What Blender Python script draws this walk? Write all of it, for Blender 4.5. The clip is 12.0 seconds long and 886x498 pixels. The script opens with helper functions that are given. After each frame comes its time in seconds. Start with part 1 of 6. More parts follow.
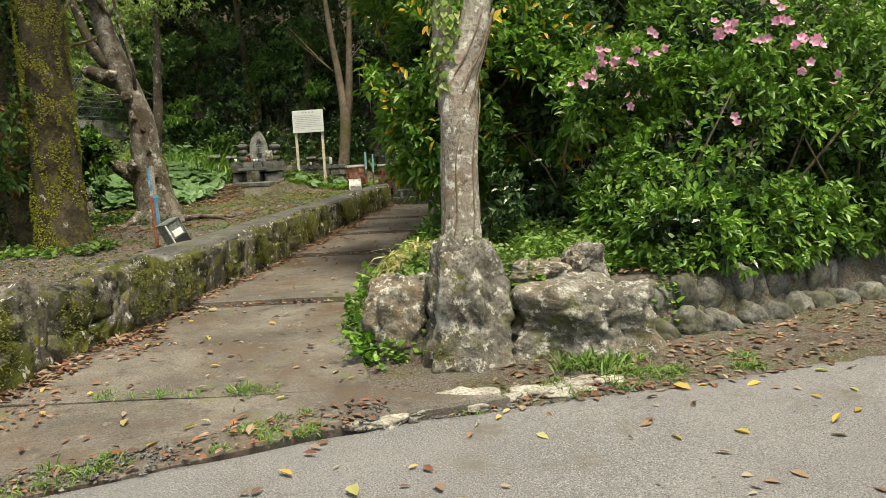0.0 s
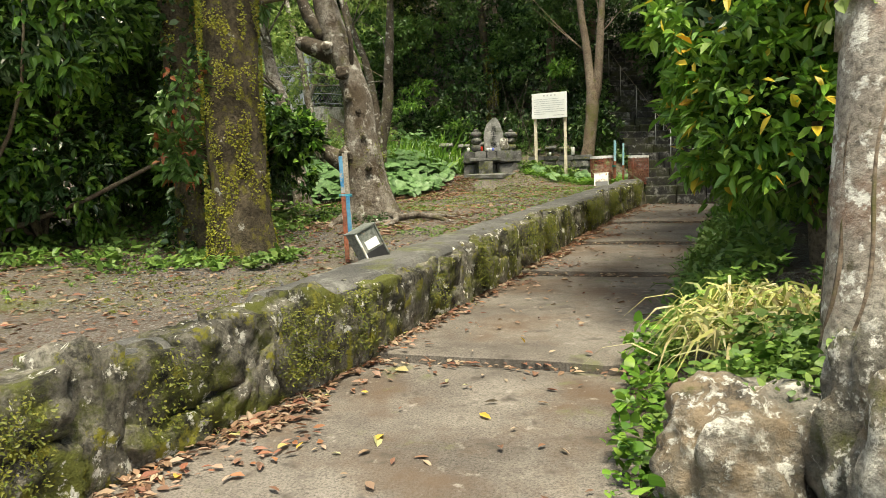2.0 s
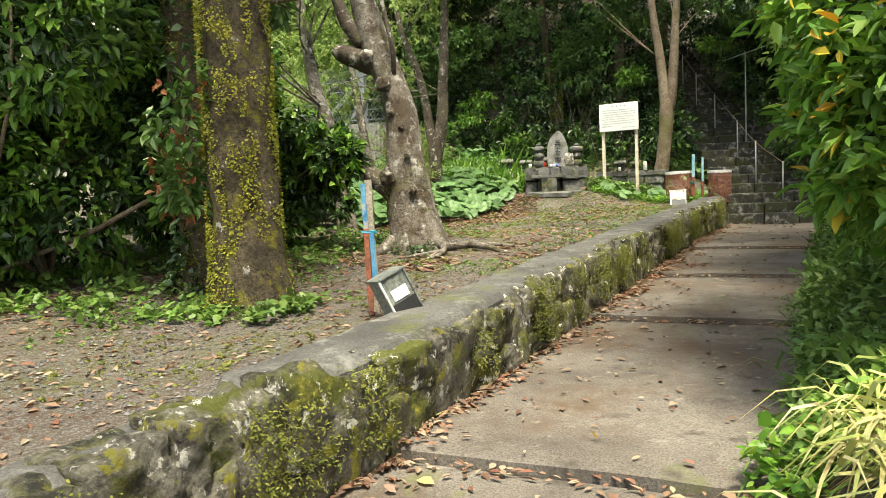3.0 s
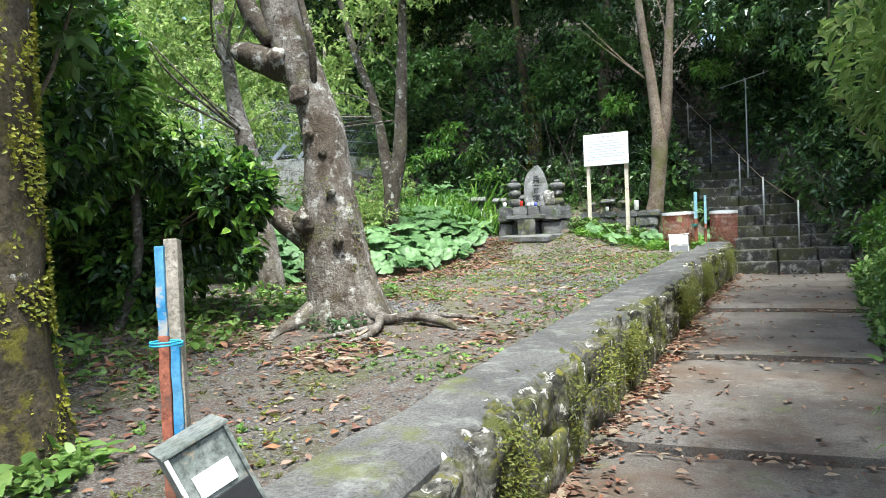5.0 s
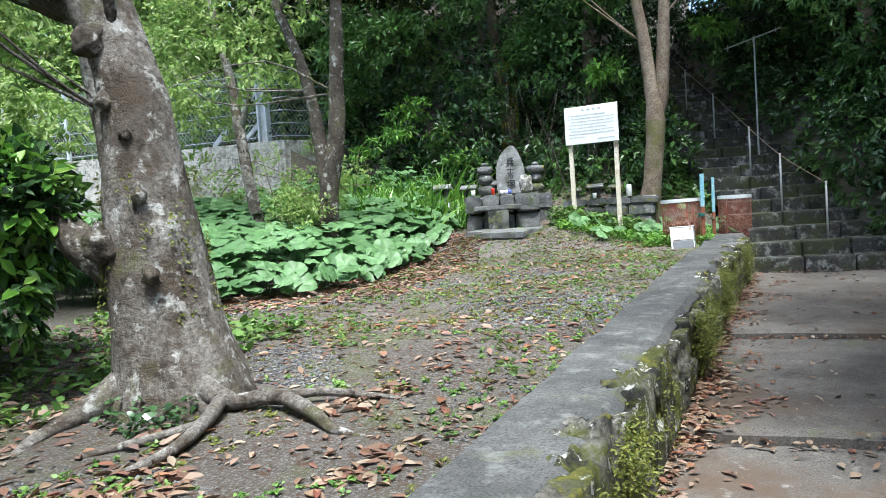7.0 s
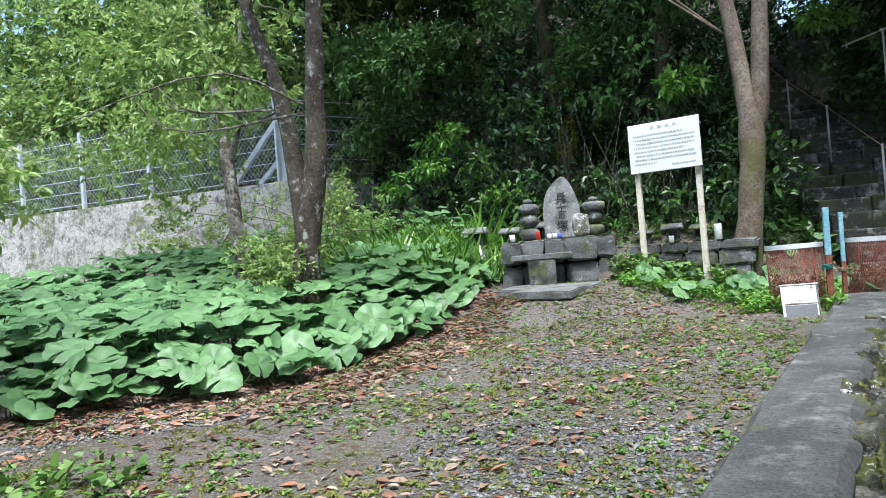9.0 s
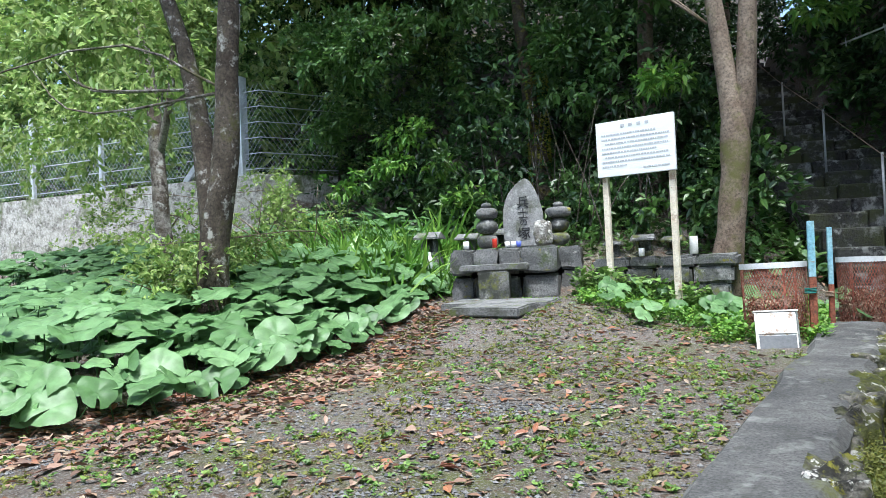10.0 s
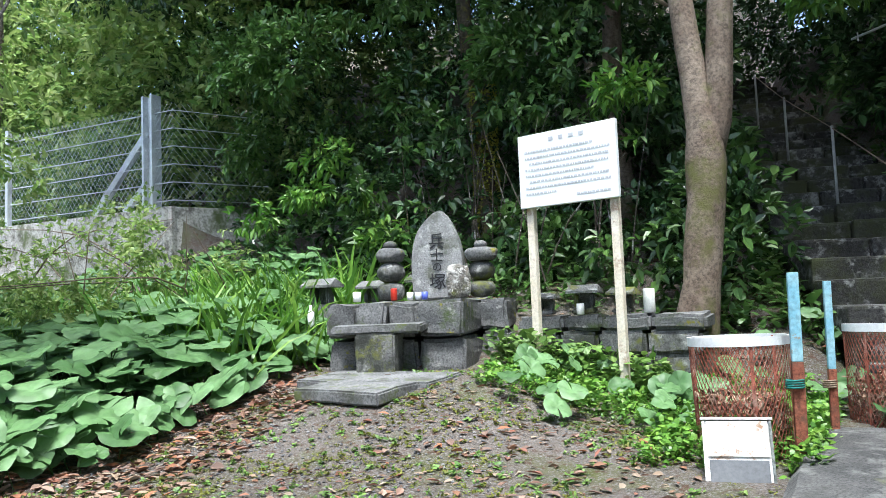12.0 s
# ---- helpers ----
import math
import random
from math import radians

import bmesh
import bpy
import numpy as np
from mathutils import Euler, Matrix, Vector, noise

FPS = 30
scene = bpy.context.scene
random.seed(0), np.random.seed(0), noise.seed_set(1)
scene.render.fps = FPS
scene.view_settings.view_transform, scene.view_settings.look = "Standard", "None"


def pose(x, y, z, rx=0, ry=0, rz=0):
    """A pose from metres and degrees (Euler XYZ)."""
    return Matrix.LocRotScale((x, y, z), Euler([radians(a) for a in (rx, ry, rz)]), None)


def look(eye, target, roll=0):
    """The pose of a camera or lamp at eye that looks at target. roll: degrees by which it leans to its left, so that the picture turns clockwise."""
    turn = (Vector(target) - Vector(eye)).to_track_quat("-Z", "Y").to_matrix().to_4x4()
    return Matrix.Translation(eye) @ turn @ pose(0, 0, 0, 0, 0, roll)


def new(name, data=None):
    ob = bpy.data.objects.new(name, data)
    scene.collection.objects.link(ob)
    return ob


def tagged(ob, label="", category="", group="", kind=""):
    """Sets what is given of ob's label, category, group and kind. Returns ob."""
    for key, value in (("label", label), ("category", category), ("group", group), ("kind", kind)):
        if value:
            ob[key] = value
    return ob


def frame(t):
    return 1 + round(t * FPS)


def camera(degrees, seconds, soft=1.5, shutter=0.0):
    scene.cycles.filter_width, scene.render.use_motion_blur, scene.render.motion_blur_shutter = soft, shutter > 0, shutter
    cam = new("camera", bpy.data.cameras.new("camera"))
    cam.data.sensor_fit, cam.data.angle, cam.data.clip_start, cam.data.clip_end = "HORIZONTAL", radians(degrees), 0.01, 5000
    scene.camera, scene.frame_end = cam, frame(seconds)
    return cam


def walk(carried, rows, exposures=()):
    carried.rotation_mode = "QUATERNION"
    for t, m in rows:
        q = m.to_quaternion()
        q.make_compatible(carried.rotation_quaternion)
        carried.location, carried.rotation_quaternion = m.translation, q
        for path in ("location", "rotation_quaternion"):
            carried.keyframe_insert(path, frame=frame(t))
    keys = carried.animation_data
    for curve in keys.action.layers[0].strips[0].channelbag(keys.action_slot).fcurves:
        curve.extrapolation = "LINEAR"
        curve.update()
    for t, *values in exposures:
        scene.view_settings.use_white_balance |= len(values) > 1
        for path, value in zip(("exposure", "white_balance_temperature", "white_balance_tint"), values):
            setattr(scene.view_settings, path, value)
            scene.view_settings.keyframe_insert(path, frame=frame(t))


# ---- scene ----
cam = camera(62.2, 12.0, soft=0.6)
PATH = [
    (0, (0.376, 0.629, 1.303), (0.34, 2.619, 1.101), -3.0),
    (0.5, (0.254, 1.318, 1.308), (0.005, 3.291, 1.103), -2.3),
    (1, (0.058, 2.013, 1.315), (-0.297, 3.969, 1.091), -1.6),
    (1.5, (-0.06, 2.697, 1.354), (-0.505, 4.635, 1.144), -1.0),
    (2, (-0.23, 3.381, 1.355), (-0.88, 5.262, 1.156), -1.9),
    (2.5, (-0.403, 4.045, 1.411), (-1.123, 5.901, 1.22), -2.3),
    (2.7, (-0.458, 4.309, 1.434), (-1.238, 6.143, 1.259), -2.1),
    (4.3, (-1.011, 6.328, 1.568), (-1.864, 8.133, 1.445), -2.9),
    (4.5, (-1.1, 6.593, 1.564), (-1.851, 8.442, 1.439), -2.5),
    (5, (-1.24, 7.2, 1.574), (-1.998, 9.05, 1.518), -2.4),
    (5.5, (-1.319, 7.908, 1.625), (-2.161, 9.722, 1.61), -3.1),
    (6, (-1.408, 8.508, 1.661), (-2.151, 10.365, 1.654), -3.4),
    (6.5, (-1.494, 9.193, 1.708), (-2.285, 11.026, 1.584), -3.9),
    (7, (-1.596, 9.776, 1.758), (-2.337, 11.631, 1.653), -3.8),
    (7.2, (-1.58, 10.043, 1.734), (-2.322, 11.898, 1.655), -3.5),
    (8.8, (-1.97, 12.512, 1.829), (-2.825, 14.32, 1.811), -4.2),
    (9, (-1.946, 12.8, 1.842), (-2.889, 14.564, 1.864), -4.5),
    (9.5, (-1.891, 13.431, 1.859), (-2.836, 15.193, 1.908), -3.7),
    (10, (-1.818, 14.13, 1.84), (-2.765, 15.891, 1.874), -2.7),
    (10.5, (-1.781, 14.814, 1.882), (-2.591, 16.642, 1.923), -1.9),
    (11, (-1.759, 15.534, 1.899), (-2.68, 17.309, 1.946), -2.3),
    (11.5, (-1.784, 16.158, 1.914), (-2.68, 17.944, 1.972), -2.2),
    (12, (-1.66, 16.797, 1.962), (-2.658, 18.525, 2.103), -2.3),
]
walk(cam, [(t, look(eye, target, roll)) for t, eye, target, roll in PATH], [(0, 0.62, 8300, -1), (2.7, 1.3, 8200, -1), (4.5, 1.65, 6550, 1), (7, 1.42, 5850, 2), (9, 1.28, 5800, 4), (12, 1.52, 5900, 5)])

# ---- world, sun, exposure ----
world = bpy.data.worlds.new("sky")
scene.world = world
world.use_nodes = True
wn = world.node_tree
sky = wn.nodes.new("ShaderNodeTexSky")
sky.sky_type, sky.sun_disc = "NISHITA", False
sky.sun_elevation, sky.sun_rotation = radians(71), radians(150)
sky.dust_density, sky.air_density = 4.0, 1.0
wn.links.new(sky.outputs[0], wn.nodes["Background"].inputs[0])
wn.nodes["Background"].inputs[1].default_value = 0.15
sun = new("sun", bpy.data.lights.new("sun", "SUN"))
sun.data.energy, sun.data.angle, sun.data.color = 3.1, radians(15), (1.0, 0.97, 0.93)
sun.matrix_world = look((4.5, 2.0, 27), (0, 10, 0))

RNG = np.random.default_rng(11)


# ---- materials ----
def nodes_of(name):
    m = bpy.data.materials.new(name)
    m.use_nodes = True
    nt = m.node_tree
    return m, nt, nt.nodes["Principled BSDF"]


def noise_node(nt, scale, detail=4.0, rough=0.6, vec=None):
    n = nt.nodes.new("ShaderNodeTexNoise")
    n.inputs["Scale"].default_value, n.inputs["Detail"].default_value, n.inputs["Roughness"].default_value = scale, detail, rough
    if vec:
        nt.links.new(vec, n.inputs["Vector"])
    return n.outputs["Fac"]


def ramp(nt, fac, *stops):
    r = nt.nodes.new("ShaderNodeValToRGB")
    el = r.color_ramp.elements
    while len(el) < len(stops):
        el.new(0.5)
    for e, (p, c) in zip(el, stops):
        e.position, e.color = p, (*c, 1) if len(c) == 3 else c
    nt.links.new(fac, r.inputs[0])
    return r.outputs[0]


def mix(nt, fac, a, b):
    n = nt.nodes.new("ShaderNodeMix")
    n.data_type = "RGBA"
    for sock, v in ((n.inputs[0], fac), (n.inputs[6], a), (n.inputs[7], b)):
        if isinstance(v, bpy.types.NodeSocket):
            nt.links.new(v, sock)
        elif isinstance(v, tuple):
            sock.default_value = (*v, 1)
        else:
            sock.default_value = v
    return n.outputs[2]


def bump(nt, bsdf, height, strength, dist=0.02):
    b = nt.nodes.new("ShaderNodeBump")
    b.inputs["Strength"].default_value, b.inputs["Distance"].default_value = strength, dist
    nt.links.new(height, b.inputs["Height"])
    nt.links.new(b.outputs[0], bsdf.inputs["Normal"])


def position(nt):
    return nt.nodes.new("ShaderNodeNewGeometry").outputs["Position"]


def grey(v):
    return (v, v, v)


def surface(name, c1, c2, coarse=1.5, fine=25.0, patch=None, patch_scale=2.0, patch_at=(0.55, 0.65), rough=0.9, relief=0.5, dist=0.02, spec=0.3, vary=0.0, metal=0.0, grain=0.8):
    """A surface of two tones at two scales, with patches (moss, lichen, stains) of a third."""
    m, nt, b = nodes_of(name)
    p = position(nt)
    a, f = noise_node(nt, coarse, 5, 0.65, p), noise_node(nt, fine, 6, 0.7, p)
    col = mix(nt, ramp(nt, a, (0.38, grey(0)), (0.62, grey(1))), c1, c2)
    dark = ramp(nt, f, (0.36, grey(0.35)), (0.5, grey(1.0)), (0.66, grey(1.5)))
    mul = nt.nodes.new("ShaderNodeMix")
    mul.data_type, mul.blend_type = "RGBA", "MULTIPLY"
    mul.inputs[0].default_value = grain
    nt.links.new(col, mul.inputs[6]), nt.links.new(dark, mul.inputs[7])
    col = mul.outputs[2]
    for k, (pc, ps, pa) in enumerate(patch or ()):
        w = ramp(nt, noise_node(nt, ps, 7, 0.7, p), (pa[0] - 0.05, grey(0)), (pa[1] - 0.05, grey(1)))
        col = mix(nt, w, col, pc)
    if vary:
        r = nt.nodes.new("ShaderNodeObjectInfo").outputs["Random"]
        h = nt.nodes.new("ShaderNodeHueSaturation")
        nt.links.new(ramp(nt, r, (0, grey(1 - vary)), (1, grey(1 + vary))), h.inputs["Value"])
        nt.links.new(col, h.inputs["Color"])
        col = h.outputs[0]
    nt.links.new(col, b.inputs["Base Color"])
    b.inputs["Roughness"].default_value, b.inputs["Specular IOR Level"].default_value, b.inputs["Metallic"].default_value = rough, spec, metal
    bump(nt, b, f, relief, dist)
    return m


def leafy(name, *tones, rough=0.45, through_light=0.3, spec=0.5):
    """Leaves: every leaf takes its own tone."""
    m, nt, b = nodes_of(name)
    g = nt.nodes.new("ShaderNodeNewGeometry")
    stops = [(k / max(1, len(tones) - 1), c) for k, c in enumerate(tones)]
    col = ramp(nt, g.outputs["Random Per Island"], *stops)
    big = ramp(nt, noise_node(nt, 1.2, 3, 0.6, g.outputs["Position"]), (0.3, grey(0.65)), (0.7, grey(1.3)))
    mul = nt.nodes.new("ShaderNodeMix")
    mul.data_type, mul.blend_type = "RGBA", "MULTIPLY"
    mul.inputs[0].default_value = 1.0
    nt.links.new(col, mul.inputs[6]), nt.links.new(big, mul.inputs[7])
    nt.links.new(mul.outputs[2], b.inputs["Base Color"])
    b.inputs["Roughness"].default_value, b.inputs["Specular IOR Level"].default_value = rough, spec
    t = nt.nodes.new("ShaderNodeBsdfTranslucent")
    nt.links.new(mul.outputs[2], t.inputs["Color"])
    s = nt.nodes.new("ShaderNodeMixShader")
    s.inputs[0].default_value = through_light
    nt.links.new(b.outputs[0], s.inputs[1]), nt.links.new(t.outputs[0], s.inputs[2])
    nt.links.new(s.outputs[0], nt.nodes["Material Output"].inputs[0])
    return m


def plain(name, c, rough=0.6, metal=0.0, wear=0.25, scale=14.0):
    return surface(name, c, tuple(v * (1 - wear) for v in c), scale * 0.3, scale * 3, rough=rough, relief=0.1, dist=0.003, metal=metal, grain=min(0.8, wear))


MOSS, LICHEN = (0.10, 0.11, 0.025), (0.55, 0.55, 0.5)
M = {}
M["asphalt"] = surface("asphalt", (0.14, 0.139, 0.148), (0.185, 0.183, 0.193), 0.9, 150, (((0.32, 0.31, 0.31), 120, (0.57, 0.63)), ((0.06, 0.058, 0.06), 95, (0.59, 0.67)), ((0.13, 0.115, 0.1), 2.5, (0.6, 0.75))), rough=0.9, relief=0.7, dist=0.01)
M["concrete"] = surface("path_concrete", (0.095, 0.083, 0.074), (0.175, 0.158, 0.142), 1.1, 80, (((0.1, 0.07, 0.05), 0.9, (0.53, 0.7)), ((0.27, 0.25, 0.23), 9, (0.65, 0.78)), ((0.06, 0.052, 0.045), 5, (0.62, 0.74)), ((0.12, 0.125, 0.06), 1.7, (0.64, 0.74))), rough=0.85, relief=0.6, dist=0.012)
M["coping"] = surface("coping_concrete", (0.06, 0.06, 0.06), (0.115, 0.113, 0.11), 1.6, 70, (((0.22, 0.22, 0.21), 5.0, (0.58, 0.76)), ((0.06, 0.06, 0.055), 7, (0.58, 0.76)), (MOSS, 1.7, (0.64, 0.78))), rough=0.9, relief=0.7, dist=0.015)
M["soil"] = surface("soil", (0.1, 0.08, 0.064), (0.165, 0.14, 0.122), 0.7, 70, (((0.1, 0.11, 0.035), 1.1, (0.54, 0.7)), ((0.23, 0.225, 0.22), 60, (0.57, 0.65)), ((0.1, 0.05, 0.03), 14, (0.6, 0.68)), ((0.07, 0.06, 0.045), 28, (0.62, 0.7))), rough=0.95, relief=1.0, dist=0.03)
M["wallstone"] = surface("wall_stone", (0.11, 0.102, 0.085), (0.24, 0.225, 0.195), 3.5, 32, ((MOSS, 2.6, (0.5, 0.6)), ((0.03, 0.029, 0.025), 5.5, (0.54, 0.66)), ((0.6, 0.59, 0.55), 9.0, (0.63, 0.67)), ((0.2, 0.19, 0.03), 6.0, (0.62, 0.68))), rough=0.92, relief=1.0, dist=0.045, vary=0.3)
M["rock"] = surface("lichen_rock", (0.14, 0.13, 0.11), (0.29, 0.275, 0.25), 3.0, 26, (((0.26, 0.2, 0.14), 1.6, (0.56, 0.7)), (MOSS, 2.4, (0.58, 0.7)), ((0.045, 0.043, 0.04), 6.5, (0.58, 0.72)), ((0.62, 0.61, 0.57), 13, (0.6, 0.67)), ((0.55, 0.54, 0.5), 3.6, (0.61, 0.7))), rough=0.92, relief=1.0, dist=0.05)
M["cobble"] = surface("river_stone", (0.1, 0.1, 0.092), (0.17, 0.167, 0.155), 4, 40, (((0.09, 0.095, 0.045), 3, (0.54, 0.68)), ((0.05, 0.05, 0.045), 6, (0.6, 0.7))), rough=0.85, relief=0.5, dist=0.015, vary=0.3)
M["bark_grey"] = surface("grey_lichen_bark", (0.11, 0.09, 0.072), (0.29, 0.265, 0.24), 2.0, 38, (((0.08, 0.06, 0.043), 3.2, (0.53, 0.66)), ((0.48, 0.47, 0.44), 7, (0.6, 0.69)), ((0.12, 0.115, 0.045), 2.4, (0.6, 0.72)), ((0.045, 0.033, 0.025), 6, (0.62, 0.7))), relief=1.0, dist=0.035)
M["bark_moss"] = surface("mossy_bark", (0.06, 0.047, 0.03), (0.125, 0.1, 0.068), 3.0, 34, (((0.16, 0.145, 0.025), 8, (0.57, 0.67)), ((0.04, 0.03, 0.02), 5, (0.6, 0.7)), ((0.45, 0.44, 0.4), 6, (0.69, 0.73))), relief=1.0, dist=0.04)
M["bark_pale"] = surface("smooth_pale_bark", (0.25, 0.22, 0.19), (0.4, 0.38, 0.345), 2.5, 34, (((0.2, 0.13, 0.1), 2.2, (0.54, 0.68)), ((0.62, 0.61, 0.57), 8, (0.6, 0.66)), ((0.1, 0.09, 0.06), 7, (0.64, 0.7))), relief=0.8, dist=0.02)
M["bark_brown"] = surface("brown_bark", (0.13, 0.095, 0.07), (0.22, 0.175, 0.135), 3.0, 30, (((0.11, 0.11, 0.035), 2.2, (0.56, 0.7)),), relief=0.7, dist=0.015)
M["bark_dark"] = surface("dark_lichen_bark", (0.055, 0.042, 0.032), (0.12, 0.1, 0.08), 3.0, 36, (((0.4, 0.39, 0.36), 8, (0.6, 0.68)), ((0.09, 0.09, 0.03), 3, (0.6, 0.7))), relief=1.0, dist=0.03)
M["twig"] = surface("twig_bark", (0.12, 0.085, 0.06), (0.2, 0.16, 0.12), 5, 40, relief=0.4)
# Also colours the inside of lighter crowns, in place of shade.
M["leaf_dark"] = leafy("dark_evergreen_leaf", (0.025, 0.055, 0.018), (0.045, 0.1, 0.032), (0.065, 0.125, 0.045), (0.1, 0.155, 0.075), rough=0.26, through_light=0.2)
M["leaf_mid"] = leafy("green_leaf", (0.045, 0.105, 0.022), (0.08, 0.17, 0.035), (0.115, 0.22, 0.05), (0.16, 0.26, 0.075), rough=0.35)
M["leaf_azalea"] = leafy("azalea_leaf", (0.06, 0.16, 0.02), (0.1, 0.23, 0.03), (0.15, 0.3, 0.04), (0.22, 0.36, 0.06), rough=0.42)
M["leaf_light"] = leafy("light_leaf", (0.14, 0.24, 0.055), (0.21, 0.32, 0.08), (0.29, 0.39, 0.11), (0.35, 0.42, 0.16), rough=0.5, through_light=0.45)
M["leaf_yellow"] = leafy("yellow_leaf", (0.5, 0.38, 0.04), (0.6, 0.47, 0.06), (0.5, 0.26, 0.02), rough=0.45)
M["leaf_dead"] = leafy("fallen_leaf", (0.11, 0.055, 0.035), (0.17, 0.095, 0.06), (0.25, 0.17, 0.11), (0.32, 0.26, 0.19), (0.15, 0.05, 0.03), (0.2, 0.13, 0.08), rough=0.75, through_light=0.1)
M["leaf_tan"] = leafy("tan_fallen_leaf", (0.27, 0.17, 0.125), (0.34, 0.24, 0.185), (0.2, 0.075, 0.05), (0.3, 0.13, 0.06), (0.17, 0.11, 0.085), (0.13, 0.075, 0.055), rough=0.7, through_light=0.15)
M["leaf_fresh_fallen"] = leafy("yellow_fallen_leaf", (0.5, 0.42, 0.1), (0.55, 0.35, 0.06), (0.42, 0.4, 0.25), (0.4, 0.42, 0.1), rough=0.6)
M["weed"] = leafy("weed_leaf", (0.07, 0.15, 0.03), (0.11, 0.21, 0.04), (0.16, 0.27, 0.06), (0.2, 0.3, 0.07), rough=0.5)
M["dry_grass"] = leafy("dry_grass_blade", (0.46, 0.37, 0.2), (0.4, 0.4, 0.13), (0.2, 0.3, 0.06), (0.55, 0.47, 0.3), rough=0.6)
M["moss_leaf"] = leafy("moss_fern_leaf", (0.1, 0.12, 0.02), (0.15, 0.165, 0.025), (0.2, 0.2, 0.035), (0.08, 0.12, 0.02), rough=0.6)
M["fern_leaf"] = leafy("yellow_green_fern_leaf", (0.2, 0.22, 0.02), (0.3, 0.3, 0.03), (0.38, 0.36, 0.05), (0.13, 0.17, 0.02), rough=0.55)
M["leaf_red"] = leafy("red_young_leaf", (0.22, 0.05, 0.025), (0.3, 0.1, 0.04), (0.2, 0.14, 0.05), rough=0.45)
M["flower"] = leafy("azalea_petal", (0.62, 0.2, 0.4), (0.74, 0.36, 0.53), (0.8, 0.52, 0.64), rough=0.5, through_light=0.4)


# ---- mesh helpers ----
def part(name, bm, material, parent=None, label="", smooth=False):
    """Links a bmesh as one mesh object under a thing or a part."""
    me = bpy.data.meshes.new(name)
    bm.to_mesh(me)
    bm.free()
    if smooth:
        for p in me.polygons:
            p.use_smooth = True
    me.materials.append(material)
    ob = new(name, me)
    ob.parent = parent
    return tagged(ob, label)


def from_arrays(name, verts, faces, material, parent=None, label="", smooth=False):
    """faces: array of triangles or quads, or a list."""
    me = bpy.data.meshes.new(name)
    me.from_pydata(np.asarray(verts, float).tolist(), [], np.asarray(faces).tolist() if isinstance(faces, np.ndarray) else faces)
    if smooth:
        me.polygons.foreach_set("use_smooth", [True] * len(me.polygons))
    me.materials.append(material)
    me.update()
    ob = new(name, me)
    ob.parent = parent
    return tagged(ob, label)


def thing(name, label, category, at=(0, 0, 0), group="", kind=""):
    ob = new(name)
    ob.location = at
    return tagged(ob, label, category, group, kind)


def box_bm(sx, sy, sz, at=(0, 0, 0), rot=None, bevel=0.01, seg=2, bm=None):
    """A bevelled box that stands on at."""
    b = bmesh.new()
    bmesh.ops.create_cube(b, size=1)
    for v in b.verts:
        v.co = Vector((v.co.x * sx, v.co.y * sy, (v.co.z + 0.5) * sz))
    if bevel:
        bmesh.ops.bevel(b, geom=b.edges[:], offset=bevel, segments=seg, affect="EDGES", profile=0.6)
    b.transform(Matrix.Translation(at) @ (rot or Matrix()))
    return b


def stone_bm(sx, sy, sz, seed, boxy=0.55, rough=0.18, sub=2, detail=2.5):
    """An irregular stone: between a ball and a block, with lumps; it sits on z = 0."""
    b = bmesh.new()
    bmesh.ops.create_icosphere(b, subdivisions=sub, radius=1)
    off = Vector((seed * 3.7, seed * 1.3, seed * 7.1))
    for v in b.verts:
        d = v.co.normalized()
        cube = d / max(abs(d.x), abs(d.y), abs(d.z))
        p = d.lerp(cube, boxy)
        n = noise.noise(d * detail * 0.6 + off) * rough * 1.3 + noise.noise(d * detail * 2.2 + off) * rough * 0.5 + noise.noise(d * detail * 6 + off) * rough * 0.18
        n += (noise.noise(d * detail * 13 + off) * 0.1 + abs(noise.noise(d * detail * 1.7 - off)) * -0.5 + 0.1) * rough
        p = p * (1 + n)
        v.co = Vector((p.x * sx / 2, p.y * sy / 2, p.z * sz / 2))
    low = min(v.co.z for v in b.verts)
    for v in b.verts:
        v.co.z -= low
    return b


def tube_bm(points, radii, sides=10, rough=0.0, seed=0, bm=None, cap=True, squash=None):
    """A tapered limb through points."""
    b = bm or bmesh.new()
    pts = [Vector(p) for p in points]
    rings, side = [], None
    for k, p in enumerate(pts):
        way = (pts[min(k + 1, len(pts) - 1)] - pts[max(k - 1, 0)]).normalized()
        side = (side - way * side.dot(way)).normalized() if side else way.orthogonal().normalized()
        up = way.cross(side)
        ring = []
        for s in range(sides):
            a = 2 * math.pi * s / sides
            d = side * math.cos(a) + up * math.sin(a)
            r = radii[k] * (1 + rough * noise.noise((p + d * radii[k]) * 4 + Vector((seed, 0, 0))) + rough * 0.5 * noise.noise((p + d * radii[k]) * 11 + Vector((seed, 0, 0))))
            ring.append(b.verts.new(p + d * r))
        rings.append(ring)
    for a, c in zip(rings, rings[1:]):
        for s in range(sides):
            b.faces.new((a[s], a[(s + 1) % sides], c[(s + 1) % sides], c[s]))
    if cap:
        b.faces.new(rings[0][::-1])
        b.faces.new(rings[-1])
    return b


def spline(points, n):
    """n points on a smooth line through points (any number of columns)."""
    p = np.asarray(points, float)
    p = np.vstack([2 * p[0] - p[1], p, 2 * p[-1] - p[-2]])
    out = []
    for u in np.linspace(0, len(p) - 3 - 1e-6, n):
        k, f = int(u), u - int(u)
        a, b, c, d = p[k:k + 4]
        out.append(0.5 * (2 * b + (c - a) * f + (2 * a - 5 * b + 4 * c - d) * f * f + (3 * b - a - 3 * c + d) * f ** 3))
    return np.array(out)


